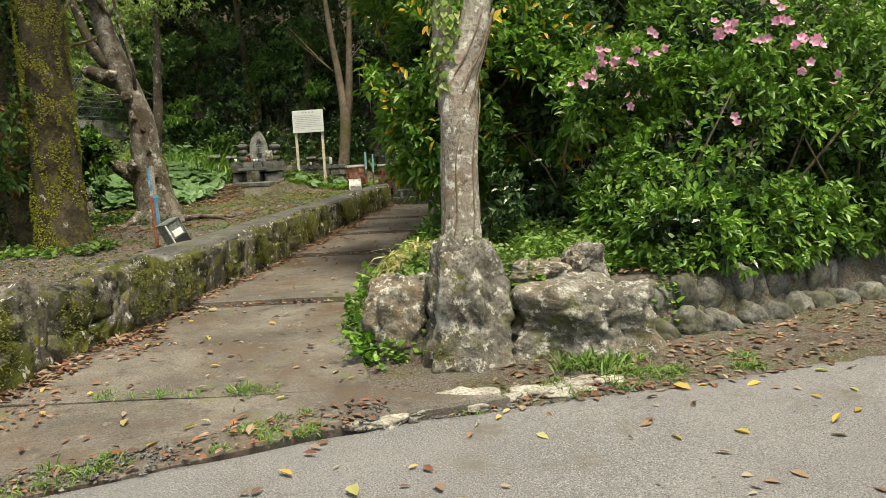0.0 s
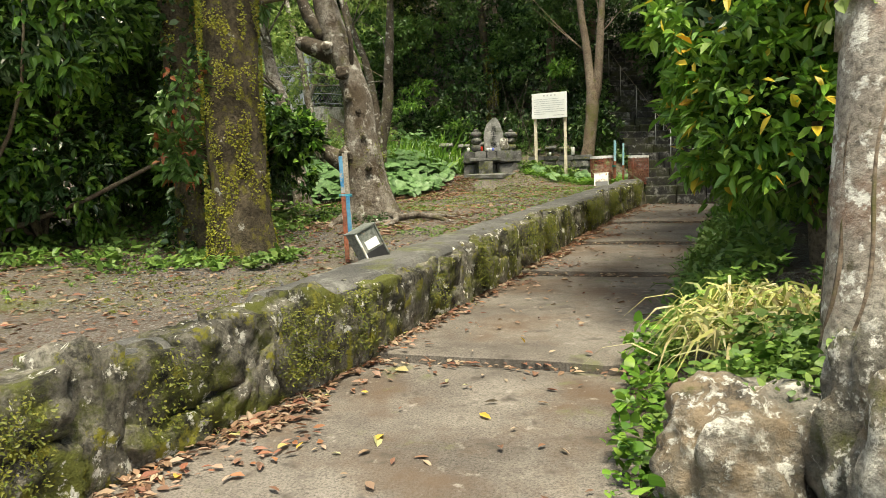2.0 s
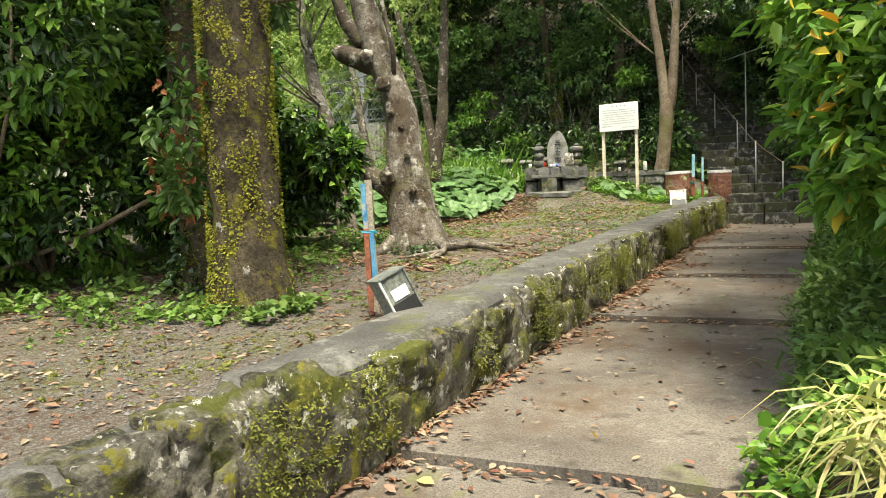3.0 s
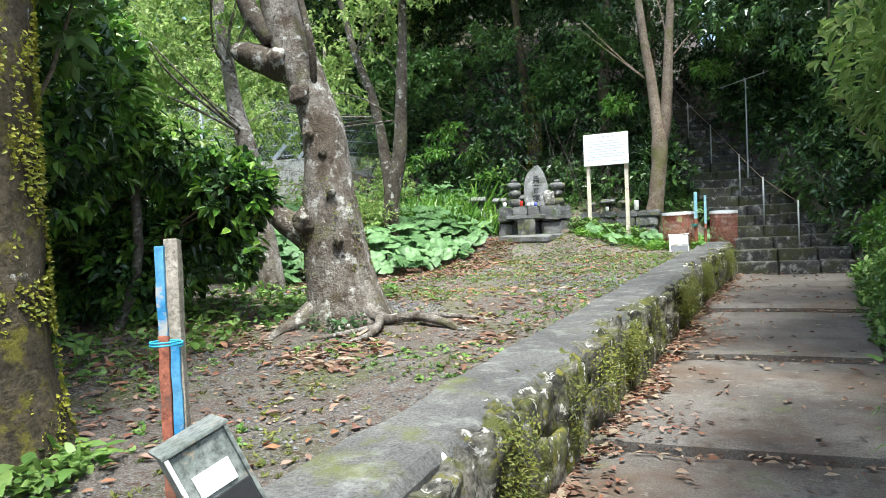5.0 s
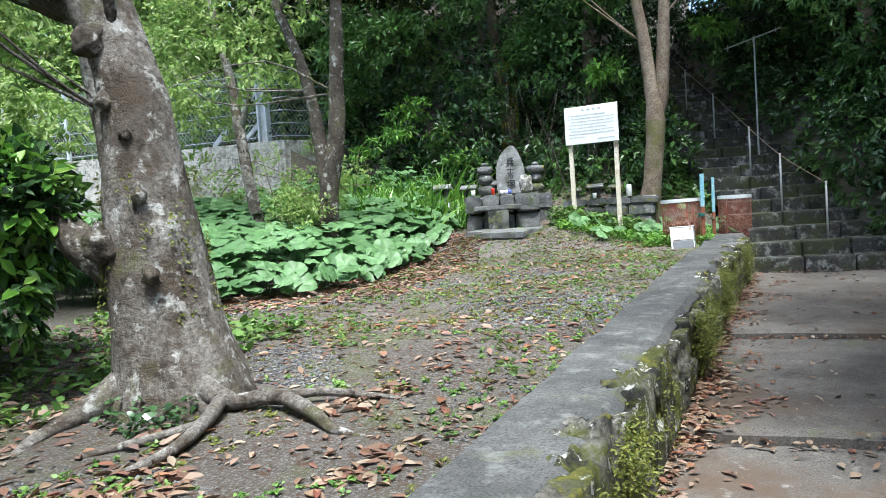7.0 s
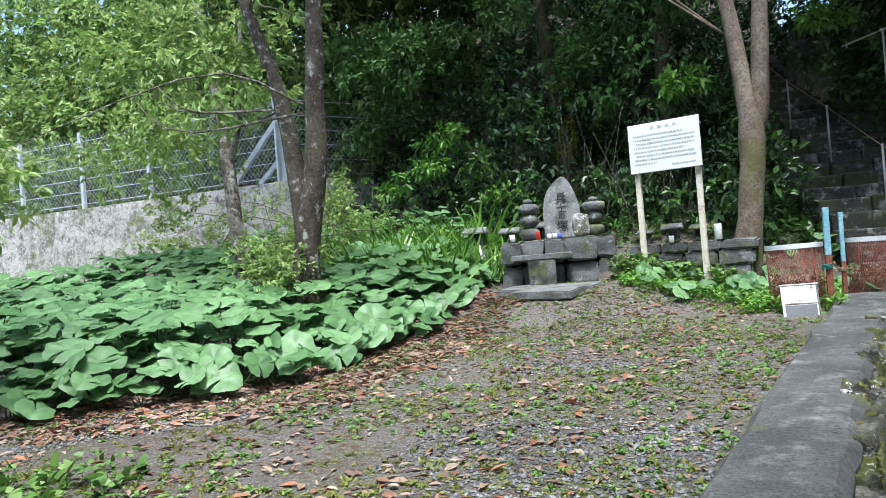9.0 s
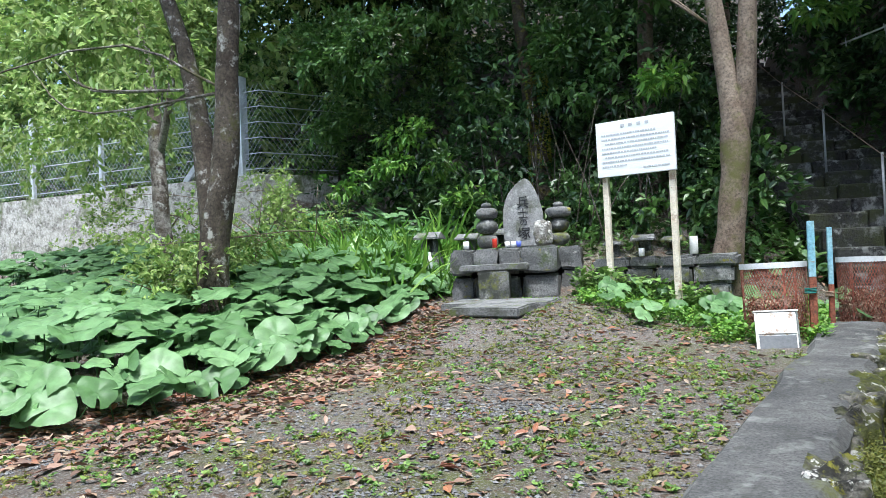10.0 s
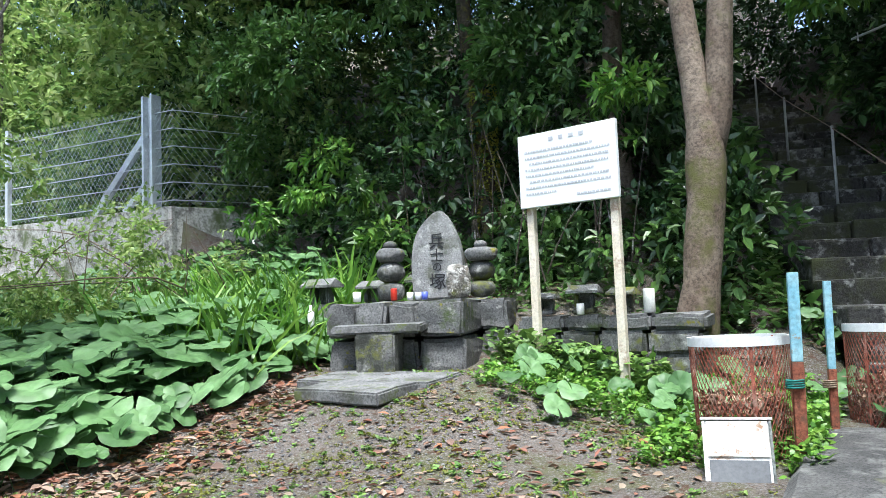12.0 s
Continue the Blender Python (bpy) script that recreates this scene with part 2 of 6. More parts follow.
def limb(points, n=14, sides=10, rough=0.1, seed=0, bm=None):
    """points: rows of x, y, z, radius."""
    s = spline(points, n)
    return tube_bm(s[:, :3], np.maximum(s[:, 3], 0.003), sides, rough, seed, bm)


def unit(v):
    return v / np.maximum(np.linalg.norm(v, axis=-1, keepdims=True), 1e-9)


def leaves(at, way, face, length, width, fold=0.25, droop=0.0):
    """Vertices and faces of many leaves: base, two on each edge, tip."""
    at, way = np.asarray(at, float), unit(np.asarray(way, float))
    side = unit(np.cross(way, face))
    up = np.cross(side, way)
    n = len(at)
    length, width = np.broadcast_to(length, n)[:, None], np.broadcast_to(width, n)[:, None]
    rows = []
    if droop > 0.25:
        for u, w in ((0, 0.5), (0.3, 0.55), (0.65, 0.42), (1, 0.04)):
            p = at + way * u * length - np.array([0, 0, 1]) * droop * length * u * u
            rows += [p - side * w * width, p + side * w * width]
        verts = np.stack(rows, 1).reshape(-1, 3)
        base = np.arange(n)[:, None] * 8
        return verts, np.concatenate([base + np.array([[k, k + 1, k + 3, k + 2]]) for k in (0, 2, 4)])
    for u, w, h in ((0, 0, 0), (0.35, 0.5, 1), (0.72, 0.36, 1), (1, 0, 0), (0.72, -0.36, 1), (0.35, -0.5, 1)):
        p = at + way * u * length + side * w * width + up * (h * fold * width * abs(w) * 2) - np.array([0, 0, 1]) * droop * length * u * u
        rows.append(p)
    verts = np.stack(rows, 1).reshape(-1, 3)
    base = np.arange(n)[:, None] * 6
    faces = np.concatenate([base + np.array([[0, 1, 2, 3]]), base + np.array([[0, 3, 4, 5]])])
    return verts, faces


def in_blobs(blobs, n, shell=0.55, gaps=1.3, gap_at=-0.12):
    """n places in the outer part of ellipsoids (x, y, z, rx, ry, rz), with gaps, and the way out."""
    blobs = np.asarray(blobs, float)
    weight = (blobs[:, 3] * blobs[:, 4] + blobs[:, 3] * blobs[:, 5] + blobs[:, 4] * blobs[:, 5])
    at, out = np.zeros((0, 3)), np.zeros((0, 3))
    while len(at) < n:
        k = RNG.choice(len(blobs), n, p=weight / weight.sum())
        d = unit(RNG.normal(size=(n, 3)))
        r = RNG.uniform(shell, 1.05, (n, 1))
        p = blobs[k, :3] + d * r * blobs[k, 3:]
        keep = np.array([noise.noise(Vector(q) * gaps) > gap_at for q in p])
        at, out = np.vstack([at, p[keep]]), np.vstack([out, unit(d / blobs[k, 3:])[keep]])
    return at[:n], out[:n]


def foliage(name, blobs, clusters, per, size, material, parent=None, aspect=0.5, spread=0.9, shell=0.55, gaps=1.3, gap_at=-0.12, droop=0.15, label="", fold=0.25, low=None):
    """Sprays of leaves all over ellipsoids, one mesh."""
    at, out = in_blobs(blobs, clusters, shell, gaps, gap_at)
    if low:
        keep = at[:, 2] > np.array([low(x, y) for x, y in at[:, :2]])
        at, out = at[keep], out[keep]
    at, out = np.repeat(at, per, 0), np.repeat(out, per, 0)
    n = len(at)
    way = unit(out * 0.7 + RNG.normal(size=(n, 3)) * spread * 0.75)
    face = unit(out * 0.6 + np.array([0, 0, 0.9]) + RNG.normal(size=(n, 3)) * 0.35)
    length = size * RNG.uniform(0.6, 1.25, n)
    v, f = leaves(at + way * size * 0.15 + RNG.normal(size=(n, 3)) * size * 0.25, way, face, length, length * aspect, fold, droop)
    return from_arrays(name, v, f, material, parent, label)


# ---- plan ----
def at_y(rows):
    ys, vs = zip(*rows)
    return lambda y: np.interp(y, ys, vs)


wall_x = at_y(((2, -4.4), (4.3, -3.15), (5.5, -2.8), (8, -2.4), (11.5, -2.2), (15, -1.97), (18.3, -1.74), (21.8, -1.4), (24, -1.35)))
path_x = at_y(((3, 0.6), (5.2, -0.25), (6.2, -0.5), (8, -0.57), (10.5, -0.4), (14, -0.25), (17, -0.02), (21.3, 0.4), (24, 0.6)))
path_z = at_y(((3.5, -0.12), (4.4, -0.1), (6.2, 0.03), (8.04, 0.08), (8.06, 0.135), (11.75, 0.17), (11.77, 0.225), (14.4, 0.27), (14.42, 0.32), (17.2, 0.37), (17.22, 0.42), (21.9, 0.49), (30, 0.5)))
terrace_z = at_y(((0, 0.3), (5, 0.47), (9, 0.61), (15, 0.8), (20.5, 0.98), (21.3, 1.03), (23.2, 1.06), (24, 1.5), (25, 2.0), (27, 3.2), (40, 12), (80, 24)))
road_y = lambda x: np.interp(x, (-8, -1.8, -0.9, 0, 1, 2, 3.4, 12), (1.0, 3.9, 4.35, 4.75, 5.03, 5.3, 5.78, 8.6))
kerb_y = lambda x: np.interp(x, (-3, 0, 1.9, 4.1, 12), (6.0, 5.9, 6.3, 7.35, 11.3))
stair_x = at_y(((21.4, -0.42), (22.6, -0.42), (23.5, -0.75), (24.8, -1.2), (26.6, -1.85), (28.5, -2.5), (34, -4.3)))
stair_z = at_y(((21.4, 0.35), (21.9, 0.49), (34.22, 6.51)))


fence_y = lambda x: np.interp(x, (-34, -11.75, -11.0), (23.4, 25.1, 26.6))


def smooth_step(a, b, v):
    t = min(1.0, max(0.0, (v - a) / (b - a)))
    return t * t * (3 - 2 * t)


def mound(x, y):
    """The ground rises under the memorial and the notice board."""
    return 0.31 * smooth_step(19.6, 22.3, y) * smooth_step(-3.0, -4.7, x) * (1 - smooth_step(24, 26, y))


def ground_z(x, y):
    road = -0.14 + 0.02 * noise.noise(Vector((x * 0.2, y * 0.2, 0)))
    lump = 0.03 * noise.noise(Vector((x * 0.9, y * 0.9, 3))) + 0.012 * noise.noise(Vector((x * 3.5, y * 3.5, 5)))
    if y < road_y(x) - 0.02:
        return road
    wx, px = wall_x(y), path_x(y)
    terr = terrace_z(y) + lump + mound(x, y)
    if x < -9:
        terr += 0.08 * min(-9 - x, 6) * smooth_step(12, 20, y)
    if x < -11.0:
        terr = max(terr, 3.6) if y > fence_y(x) + 0.15 else min(terr, 2.1)
    left = smooth_step(wx - 0.28, wx - 0.18, x)
    bank = 0.0
    if x > px:
        d = x - px
        bed = 0.42 * smooth_step(0.05, 0.7, d) if y < 9 else 0.5 * smooth_step(0.0, 0.9, d)
        rise = max(0.0, d - 1.2) * 0.35 * smooth_step(8, 11, y) + max(0.0, d - 0.5) * 0.6 * smooth_step(19.5, 23, y)
        bank = (bed + min(rise, 7)) * smooth_step(kerb_y(x) - 0.02, kerb_y(x) + 0.25, y) + lump
    low = path_z(y) - 0.07 + bank
    if y > 21.2:
        s = stair_z(y) - 0.4
        near = smooth_step(0.75, 1.3, abs(x - stair_x(y)))
        side = terrace_z(y) + mound(x, y) if x < stair_x(y) else max(low, stair_z(y) + 0.3 + 0.5 * max(0, x - stair_x(y) - 1))
        terr_or = s * (1 - near) + side * near + lump
        return terr * (1 - left) + terr_or * left if y < 22.2 else (terr_or if x > wx - 0.5 or y > 23.5 and x > stair_x(y) - 2 else terr)
    return terr * (1 - left) + low * left


def axis(lo, hi, fine_lo, fine_hi, fine, coarse):
    a = np.arange(fine_lo, fine_hi, fine)
    l = [fine_lo]
    step = fine
    while l[-1] > lo:
        step = min(step * 1.35, coarse)
        l.append(l[-1] - step)
    h = [a[-1]]
    step = fine
    while h[-1] < hi:
        step = min(step * 1.35, coarse)
        h.append(h[-1] + step)
    return np.array(l[:0:-1] + list(a) + h[1:])


def sheet(name, xs, ys, height, material, label="", category="", kind="structure"):
    v = [(x, y, height(x, y)) for y in ys for x in xs]
    w = len(xs)
    i, j = np.meshgrid(np.arange(len(ys) - 1), np.arange(w - 1), indexing="ij")
    a = (i * w + j).ravel()
    ob = from_arrays(name, v, np.stack([a, a + 1, a + w + 1, a + w], 1), material, smooth=True)
    return tagged(ob, label, category, kind=kind)


# ---- ground, road, path ----
sheet("ground", axis(-400, 400, -9, 5, 0.14, 40), axis(-300, 400, 3, 26, 0.12, 40), ground_z, M["soil"], "brown soil with gravel, moss and fallen leaves", "ground")

rv, rf = [], []
rx = np.concatenate([[-60, -30, -15, -8], np.linspace(-6, 8, 90), [12, 30, 60]])
ry = np.linspace(0, 1, 24)
for x in rx:
    edge = road_y(x) + 0.05 * noise.noise(Vector((x * 3, 0, 0))) + 0.02 * noise.noise(Vector((x * 11, 4, 0)))
    for u in ry:
        rv.append((x, edge - 14 * u * u, -0.115 + 0.015 * noise.noise(Vector((x * 0.2, u * 3, 0))) - (0.03 if u == 0 else 0)))
rf = [(a * 24 + b, a * 24 + b + 1, a * 24 + 25 + b, a * 24 + 24 + b) for a in range(len(rx) - 1) for b in range(23)]
tagged(from_arrays("road", rv, rf, M["asphalt"], smooth=True), "worn grey asphalt lane with scattered leaves", "road", kind="structure")


def slab(y0, y1, front=None, back=None):
    """One concrete bay of the path, with a worn front edge."""
    n, k = 26, 14
    top, faces = [], []
    for i in range(n + 1):
        u = i / n
        for j in range(k + 1):
            w = j / k
            ya = y0 + 0.02 * noise.noise(Vector((w * 4, y0, 0)))
            y = ya + (y1 - ya) * u
            a, b = wall_x(y) + 0.02, path_x(y) + 0.06
            x = a + (b - a) * w
            if front:
                y = front(x) + (y1 - front(x)) * u
            edge = min(i, n - i)
            z = path_z(min(max(y, y0 + 0.03), y1 - 0.03)) - (0.018 if edge == 0 else 0.0) + 0.012 * noise.noise(Vector((x * 1.3, y * 1.3, 1)))
            top.append((x, y, z))
    m = k + 1
    for i in range(n):
        for j in range(k):
            a = i * m + j
            faces.append((a, a + 1, a + m + 1, a + m))
    count = len(top)
    top += [(x, y, z - 0.12) for x, y, z in top[:m]] + [(x, y, z - 0.12) for x, y, z in top[n * m:count]]
    for j in range(k):
        faces.append((j + 1, j, count + j, count + j + 1))
        faces.append((n * m + j, n * m + j + 1, count + m + j + 1, count + m + j))
    return from_arrays("slab", top, faces, M["concrete"], pavement, smooth=False)


pavement = thing("pavement", "stained grey concrete path in low broad steps", "path", kind="structure")
slab(3.0, 5.25, front=lambda x: road_y(x) + 0.06)
for y0, y1 in ((5.27, 8.04), (8.06, 11.75), (11.77, 14.4), (14.42, 17.2), (17.22, 19.6), (19.62, 21.93)):
    slab(y0, y1)

# ---- retaining wall of stones with a concrete coping ----
wall = thing("wall_terrace", "mossy rubble stone retaining wall with concrete coping", "wall", kind="structure")
ys = np.arange(2.2, 21.95, 0.12)
cv, cf = [], []
for y in ys:
    x, z = wall_x(y), terrace_z(y)
    jag = 0.05 * noise.noise(Vector((0, y * 2.1, 0))) + 0.03 * noise.noise(Vector((0, y * 6, 9)))
    h = 0.015 * noise.noise(Vector((4, y * 3, 0)))
    jin = 0.06 * noise.noise(Vector((7, y * 1.3, 0)))
    w = 0.52 if y > 7.4 else 0.4
    z += 0.02 if y > 7.4 else 0.0
    cv += [(x - 0.02 + jag, y, path_z(y) - 0.1), (x - 0.05 + jag, y, z - 0.1), (x - 0.05 + jag, y, z + 0.0 + h), (x - 0.1 + jag, y, z + 0.045 + h), (x - 0.5 * w, y, z + 0.055 + h * 0.5), (x - w + jin, y, z + 0.045 + h), (x - w - 0.08 + jin, y, z - 0.05)]
cf = [(k * 7 + j, k * 7 + j + 1, k * 7 + 8 + j, k * 7 + 7 + j) for k in range(len(ys) - 1) for j in range(6)]
cf += [tuple(range(6, -1, -1)), tuple(range((len(ys) - 1) * 7, len(ys) * 7))]
from_arrays("coping", cv, cf, M["coping"], wall, "grey concrete coping", smooth=False)

STONES = []
for s in range(10):
    b = stone_bm(1, 1, 1, s + 2, 0.93, 0.17, 4, 2.8)
    for v in b.verts:
        v.co.z -= 0.5
    me = bpy.data.meshes.new("stone")
    b.to_mesh(me)
    b.free()
    for p in me.polygons:
        p.use_smooth = True
    me.materials.append(M["wallstone"])
    STONES.append(me)


def wall_stone(y, z, w, h, d, proud):
    ob = new("stone", STONES[RNG.integers(10)])
    ob.parent = wall
    turn = math.degrees(math.atan2(wall_x(y + 0.3) - wall_x(y - 0.3), 0.6))
    ob.matrix_basis = pose(wall_x(y) - d * 0.5 + proud, y, z, RNG.uniform(-8, 8), RNG.uniform(-6, 6), -turn + RNG.uniform(-6, 6)) @ Matrix.Diagonal((d, w, h, 1))


y = 2.6
while y < 21.6:
    w = RNG.uniform(0.22, 0.55)
    base, top = path_z(y) - 0.06, terrace_z(y) + (0.02 if y < 7.4 else -0.02) + RNG.uniform(-0.02, 0.06)
    deep = 0.34 if y < 7.4 else 0.22
    tall = top - base
    if RNG.random() < 0.4:
        wall_stone(y + w / 2, base + tall * 0.5, w * 1.14, tall * 1.06, deep + 0.02, RNG.uniform(0.02, 0.05))
    else:
        cut = RNG.uniform(0.42, 0.62)
        wall_stone(y + w / 2, base + tall * cut * 0.5, w * 1.14, tall * cut * 1.12, deep + 0.02, RNG.uniform(0.03, 0.06))
        wall_stone(y + w / 2 + RNG.uniform(-0.06, 0.06), base + tall * (cut + 1) * 0.5, w * 1.16, tall * (1 - cut) * 1.12, deep, RNG.uniform(0.0, 0.05))
    y += w

# ---- stone stairs up the hill ----
stairs = thing("stairs", "dark worn stone steps climbing the wooded slope", "stairs", kind="structure")
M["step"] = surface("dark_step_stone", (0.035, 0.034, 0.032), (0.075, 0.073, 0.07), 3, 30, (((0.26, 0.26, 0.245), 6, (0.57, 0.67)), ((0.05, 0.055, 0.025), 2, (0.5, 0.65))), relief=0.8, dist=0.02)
for k in range(28):
    yk = 21.9 + 0.44 * k
    zk = 0.49 + 0.215 * k
    w = 1.9 if k > 3 else 2.0
    turn = math.degrees(math.atan2(stair_x(yk - 0.4) - stair_x(yk + 0.4), 0.8))
    for j, (a, bb) in enumerate(((-0.5, -0.12), (-0.12, 0.22), (0.22, 0.5))):
        b = box_bm((bb - a) * w - 0.02, 0.56, 0.28 + RNG.uniform(0, 0.02), ((a + bb) * w / 2, 0.22 + RNG.uniform(-0.02, 0.02), -0.06 + RNG.uniform(-0.012, 0.012)), None, 0.03, 2)
        for v in b.verts:
            v.co += Vector((0, 0.03, 0.015)) * noise.noise(v.co * 3 + Vector((k, j, 0)))
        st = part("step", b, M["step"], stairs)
        st.matrix_basis = pose(stair_x(yk), yk, zk, 0, 0, turn)


# ---- trees ----
def tree(name, label, trunk, limbs, material, crowns=(), n=18, sides=14, rough=0.12, flare=()):
    """trunk, limbs: rows of x, y, z, radius in the world."""
    t = thing(name, label, "tree", trunk[0][:3])
    base = Vector(trunk[0][:3])
    bm = limb(trunk, n, sides, rough, len(label))
    for l in flare:
        limb(l, 10, 8, rough, 2, bm)
    bm.transform(Matrix.Translation(-base))
    part("trunk", bm, material, t, smooth=True)
    for l in limbs:
        b = limb(l, 12, 8, rough, 5)
        b.transform(Matrix.Translation(-base))
        part("limb", b, material, t, smooth=True)
    return t


tA = tree("tree", "tree trunk covered with yellow-green ferny moss and ivy", [(-4.3, 9.37, 0.5, 0.4), (-4.32, 9.38, 0.8, 0.31), (-4.35, 9.4, 1.5, 0.265), (-4.38, 9.45, 3.0, 0.245), (-4.4, 9.5, 6.0, 0.18)], [], M["bark_moss"])
tB = tree("tree", "ivy-clad tree trunk among dark shrubs", [(-5.1, 9.9, 0.5, 0.32), (-5.15, 9.9, 1.2, 0.26), (-5.3, 9.95, 3.0, 0.22), (-5.5, 10, 6.0, 0.15)], [], M["bark_moss"])
tC = tree("tree", "gnarled grey tree with knots, stubs and spreading roots", [(-4.66, 13.2, 0.55, 0.5), (-4.68, 13.2, 0.85, 0.39), (-4.74, 13.2, 1.1, 0.335), (-4.79, 13.2, 1.5, 0.29), (-4.82, 13.2, 1.9, 0.25), (-4.85, 13.2, 2.4, 0.205), (-4.92, 13.2, 2.75, 0.185), (-5.0, 13.19, 3.0, 0.18), (-5.17, 13.17, 3.4, 0.2), (-5.35, 13.1, 4.3, 0.14), (-5.6, 13.0, 6.0, 0.07)],
          [[(-4.9, 13.2, 1.45, 0.2), (-5.1, 13.12, 1.6, 0.15), (-5.28, 13.08, 1.72, 0.12), (-5.42, 13.1, 1.85, 0.085), (-5.6, 13.15, 1.98, 0.04)], [(-5.1, 13.17, 3.12, 0.15), (-5.35, 13.08, 3.22, 0.14), (-5.56, 13.0, 3.3, 0.115), (-5.66, 12.97, 3.36, 0.06)], [(-5.3, 13.1, 3.4, 0.11), (-5.5, 13.0, 3.75, 0.09), (-5.75, 12.9, 4.6, 0.05)], [(-4.88, 13.1, 2.95, 0.03), (-4.84, 13.02, 3.3, 0.035), (-4.95, 12.98, 3.9, 0.03), (-5.1, 12.95, 4.8, 0.015)]], M["bark_grey"],
          flare=[[(-4.45, 13.05, 0.88, 0.1), (-4.2, 13.02, 0.79, 0.05), (-3.95, 13.1, 0.81, 0.045), (-3.6, 12.9, 0.79, 0.04), (-3.4, 12.76, 0.75, 0.025), (-3.15, 12.78, 0.7, 0.012)], [(-4.9, 13.0, 0.88, 0.12), (-5.0, 12.7, 0.76, 0.06), (-4.95, 12.35, 0.71, 0.035), (-4.75, 12.0, 0.64, 0.015)], [(-4.25, 13.0, 0.8, 0.045), (-4.1, 12.65, 0.77, 0.035), (-4.03, 12.3, 0.74, 0.028), (-4.25, 11.95, 0.66, 0.012)], [(-3.95, 13.08, 0.8, 0.03), (-3.75, 13.25, 0.8, 0.025), (-3.3, 13.35, 0.75, 0.012)], [(-4.12, 12.68, 0.77, 0.025), (-4.4, 12.35, 0.73, 0.02), (-4.75, 12.15, 0.66, 0.01)]])
for ob in tC.children:
    if ob.name.startswith("limb"):
        ob.data.materials[0] = M["bark_dark"]
for kx, ky, kz, kr in ((-4.98, 13.03, 2.85, 0.1), (-4.95, 12.95, 1.68, 0.11), (-4.68, 12.98, 1.95, 0.045), (-4.76, 13.0, 2.3, 0.04), (-4.9, 13.0, 2.5, 0.055), (-5.2, 13.0, 3.2, 0.1), (-4.6, 12.93, 1.5, 0.05)):
    b = stone_bm(kr * 2, kr * 1.6, kr * 2, kz, 0.1, 0.3, 3)
    b.transform(Matrix.Translation(Vector((kx, ky, kz - kr)) - Vector(tC.location)))
    part("knot", b, M["bark_dark"], tC, "dark knot in the bark", smooth=True)
tD = tree("tree", "slender forked dark-barked tree behind the butterbur", [(-7.3, 19.46, 0.9, 0.18), (-7.26, 19.46, 2.0, 0.15), (-7.05, 19.46, 2.95, 0.13), (-6.98, 19.46, 3.8, 0.11), (-6.9, 19.46, 4.85, 0.09), (-6.8, 19.46, 7, 0.05)],
          [[(-7.25, 19.46, 2.1, 0.12), (-7.36, 19.5, 2.9, 0.11), (-7.55, 19.5, 3.98, 0.09), (-7.95, 19.5, 5.08, 0.07), (-8.4, 19.5, 7, 0.04)]], M["bark_dark"])
tE = tree("tree", "smooth brown double-stemmed tree beside the notice board", [(-3.12, 23.6, 1.2, 0.28), (-3.02, 23.6, 1.6, 0.2), (-2.92, 23.6, 2.3, 0.165), (-2.84, 23.6, 3.2, 0.17), (-2.9, 23.6, 3.8, 0.125), (-2.98, 23.6, 4.6, 0.11), (-3.12, 23.6, 5.6, 0.09), (-3.3, 23.6, 7.5, 0.06)],
          [[(-2.82, 23.62, 3.2, 0.14), (-2.72, 23.62, 3.6, 0.125), (-2.66, 23.6, 4.3, 0.115), (-2.58, 23.6, 5.5, 0.09), (-2.4, 23.6, 8, 0.05)]], M["bark_brown"])
tF = tree("tree", "thin mossy tree with ivy behind the memorial", [(-6.1, 26, 2.3, 0.17), (-6.2, 26, 3.2, 0.15), (-6.45, 26.2, 4.65, 0.13), (-6.75, 26.3, 8, 0.08)], [], M["bark_moss"])
tG = tree("tree", "pale spotted tree trunk in light foliage", [(-7.05, 15.4, 0.7, 0.18), (-7.25, 15.45, 1.8, 0.15), (-7.55, 15.6, 2.87, 0.13), (-7.85, 15.75, 3.6, 0.11), (-8.3, 15.9, 6.2, 0.06)], [], M["bark_grey"])
tJ = tree("tree", "thin pale leaning tree before the concrete wall", [(-9.5, 20.9, 1.2, 0.13), (-9.85, 21.1, 2.4, 0.11), (-10.15, 21.3, 3.6, 0.1), (-10.35, 21.4, 4.6, 0.085), (-10.9, 21.5, 6.8, 0.05)], [[(-10.1, 21.3, 3.5, 0.06), (-9.7, 21.2, 4.4, 0.045), (-9.5, 21.1, 5.6, 0.03)]], M["bark_grey"])
tH = tree("tree", "pale smooth-barked tree with climbing vines beside the rocks", [(0.41, 6.62, 0.3, 0.21), (0.41, 6.62, 0.6, 0.18), (0.43, 6.65, 1.1, 0.158), (0.45, 6.66, 1.7, 0.155), (0.48, 6.7, 2.1, 0.15), (0.66, 6.75, 2.7, 0.11), (0.9, 6.8, 4.5, 0.06)],
          [[(0.4, 6.68, 1.8, 0.11), (0.36, 6.68, 2.3, 0.09), (0.35, 6.7, 3.2, 0.07), (0.3, 6.7, 4.5, 0.05)]], M["bark_pale"])
tI = tree("tree", "thin broken grey stem among shrubs", [(-6.95, 12.55, 0.6, 0.06), (-6.75, 12.6, 1.0, 0.05), (-6.6, 12.6, 1.5, 0.045), (-6.62, 12.6, 2.3, 0.045)], [], M["bark_grey"], n=10, sides=8)



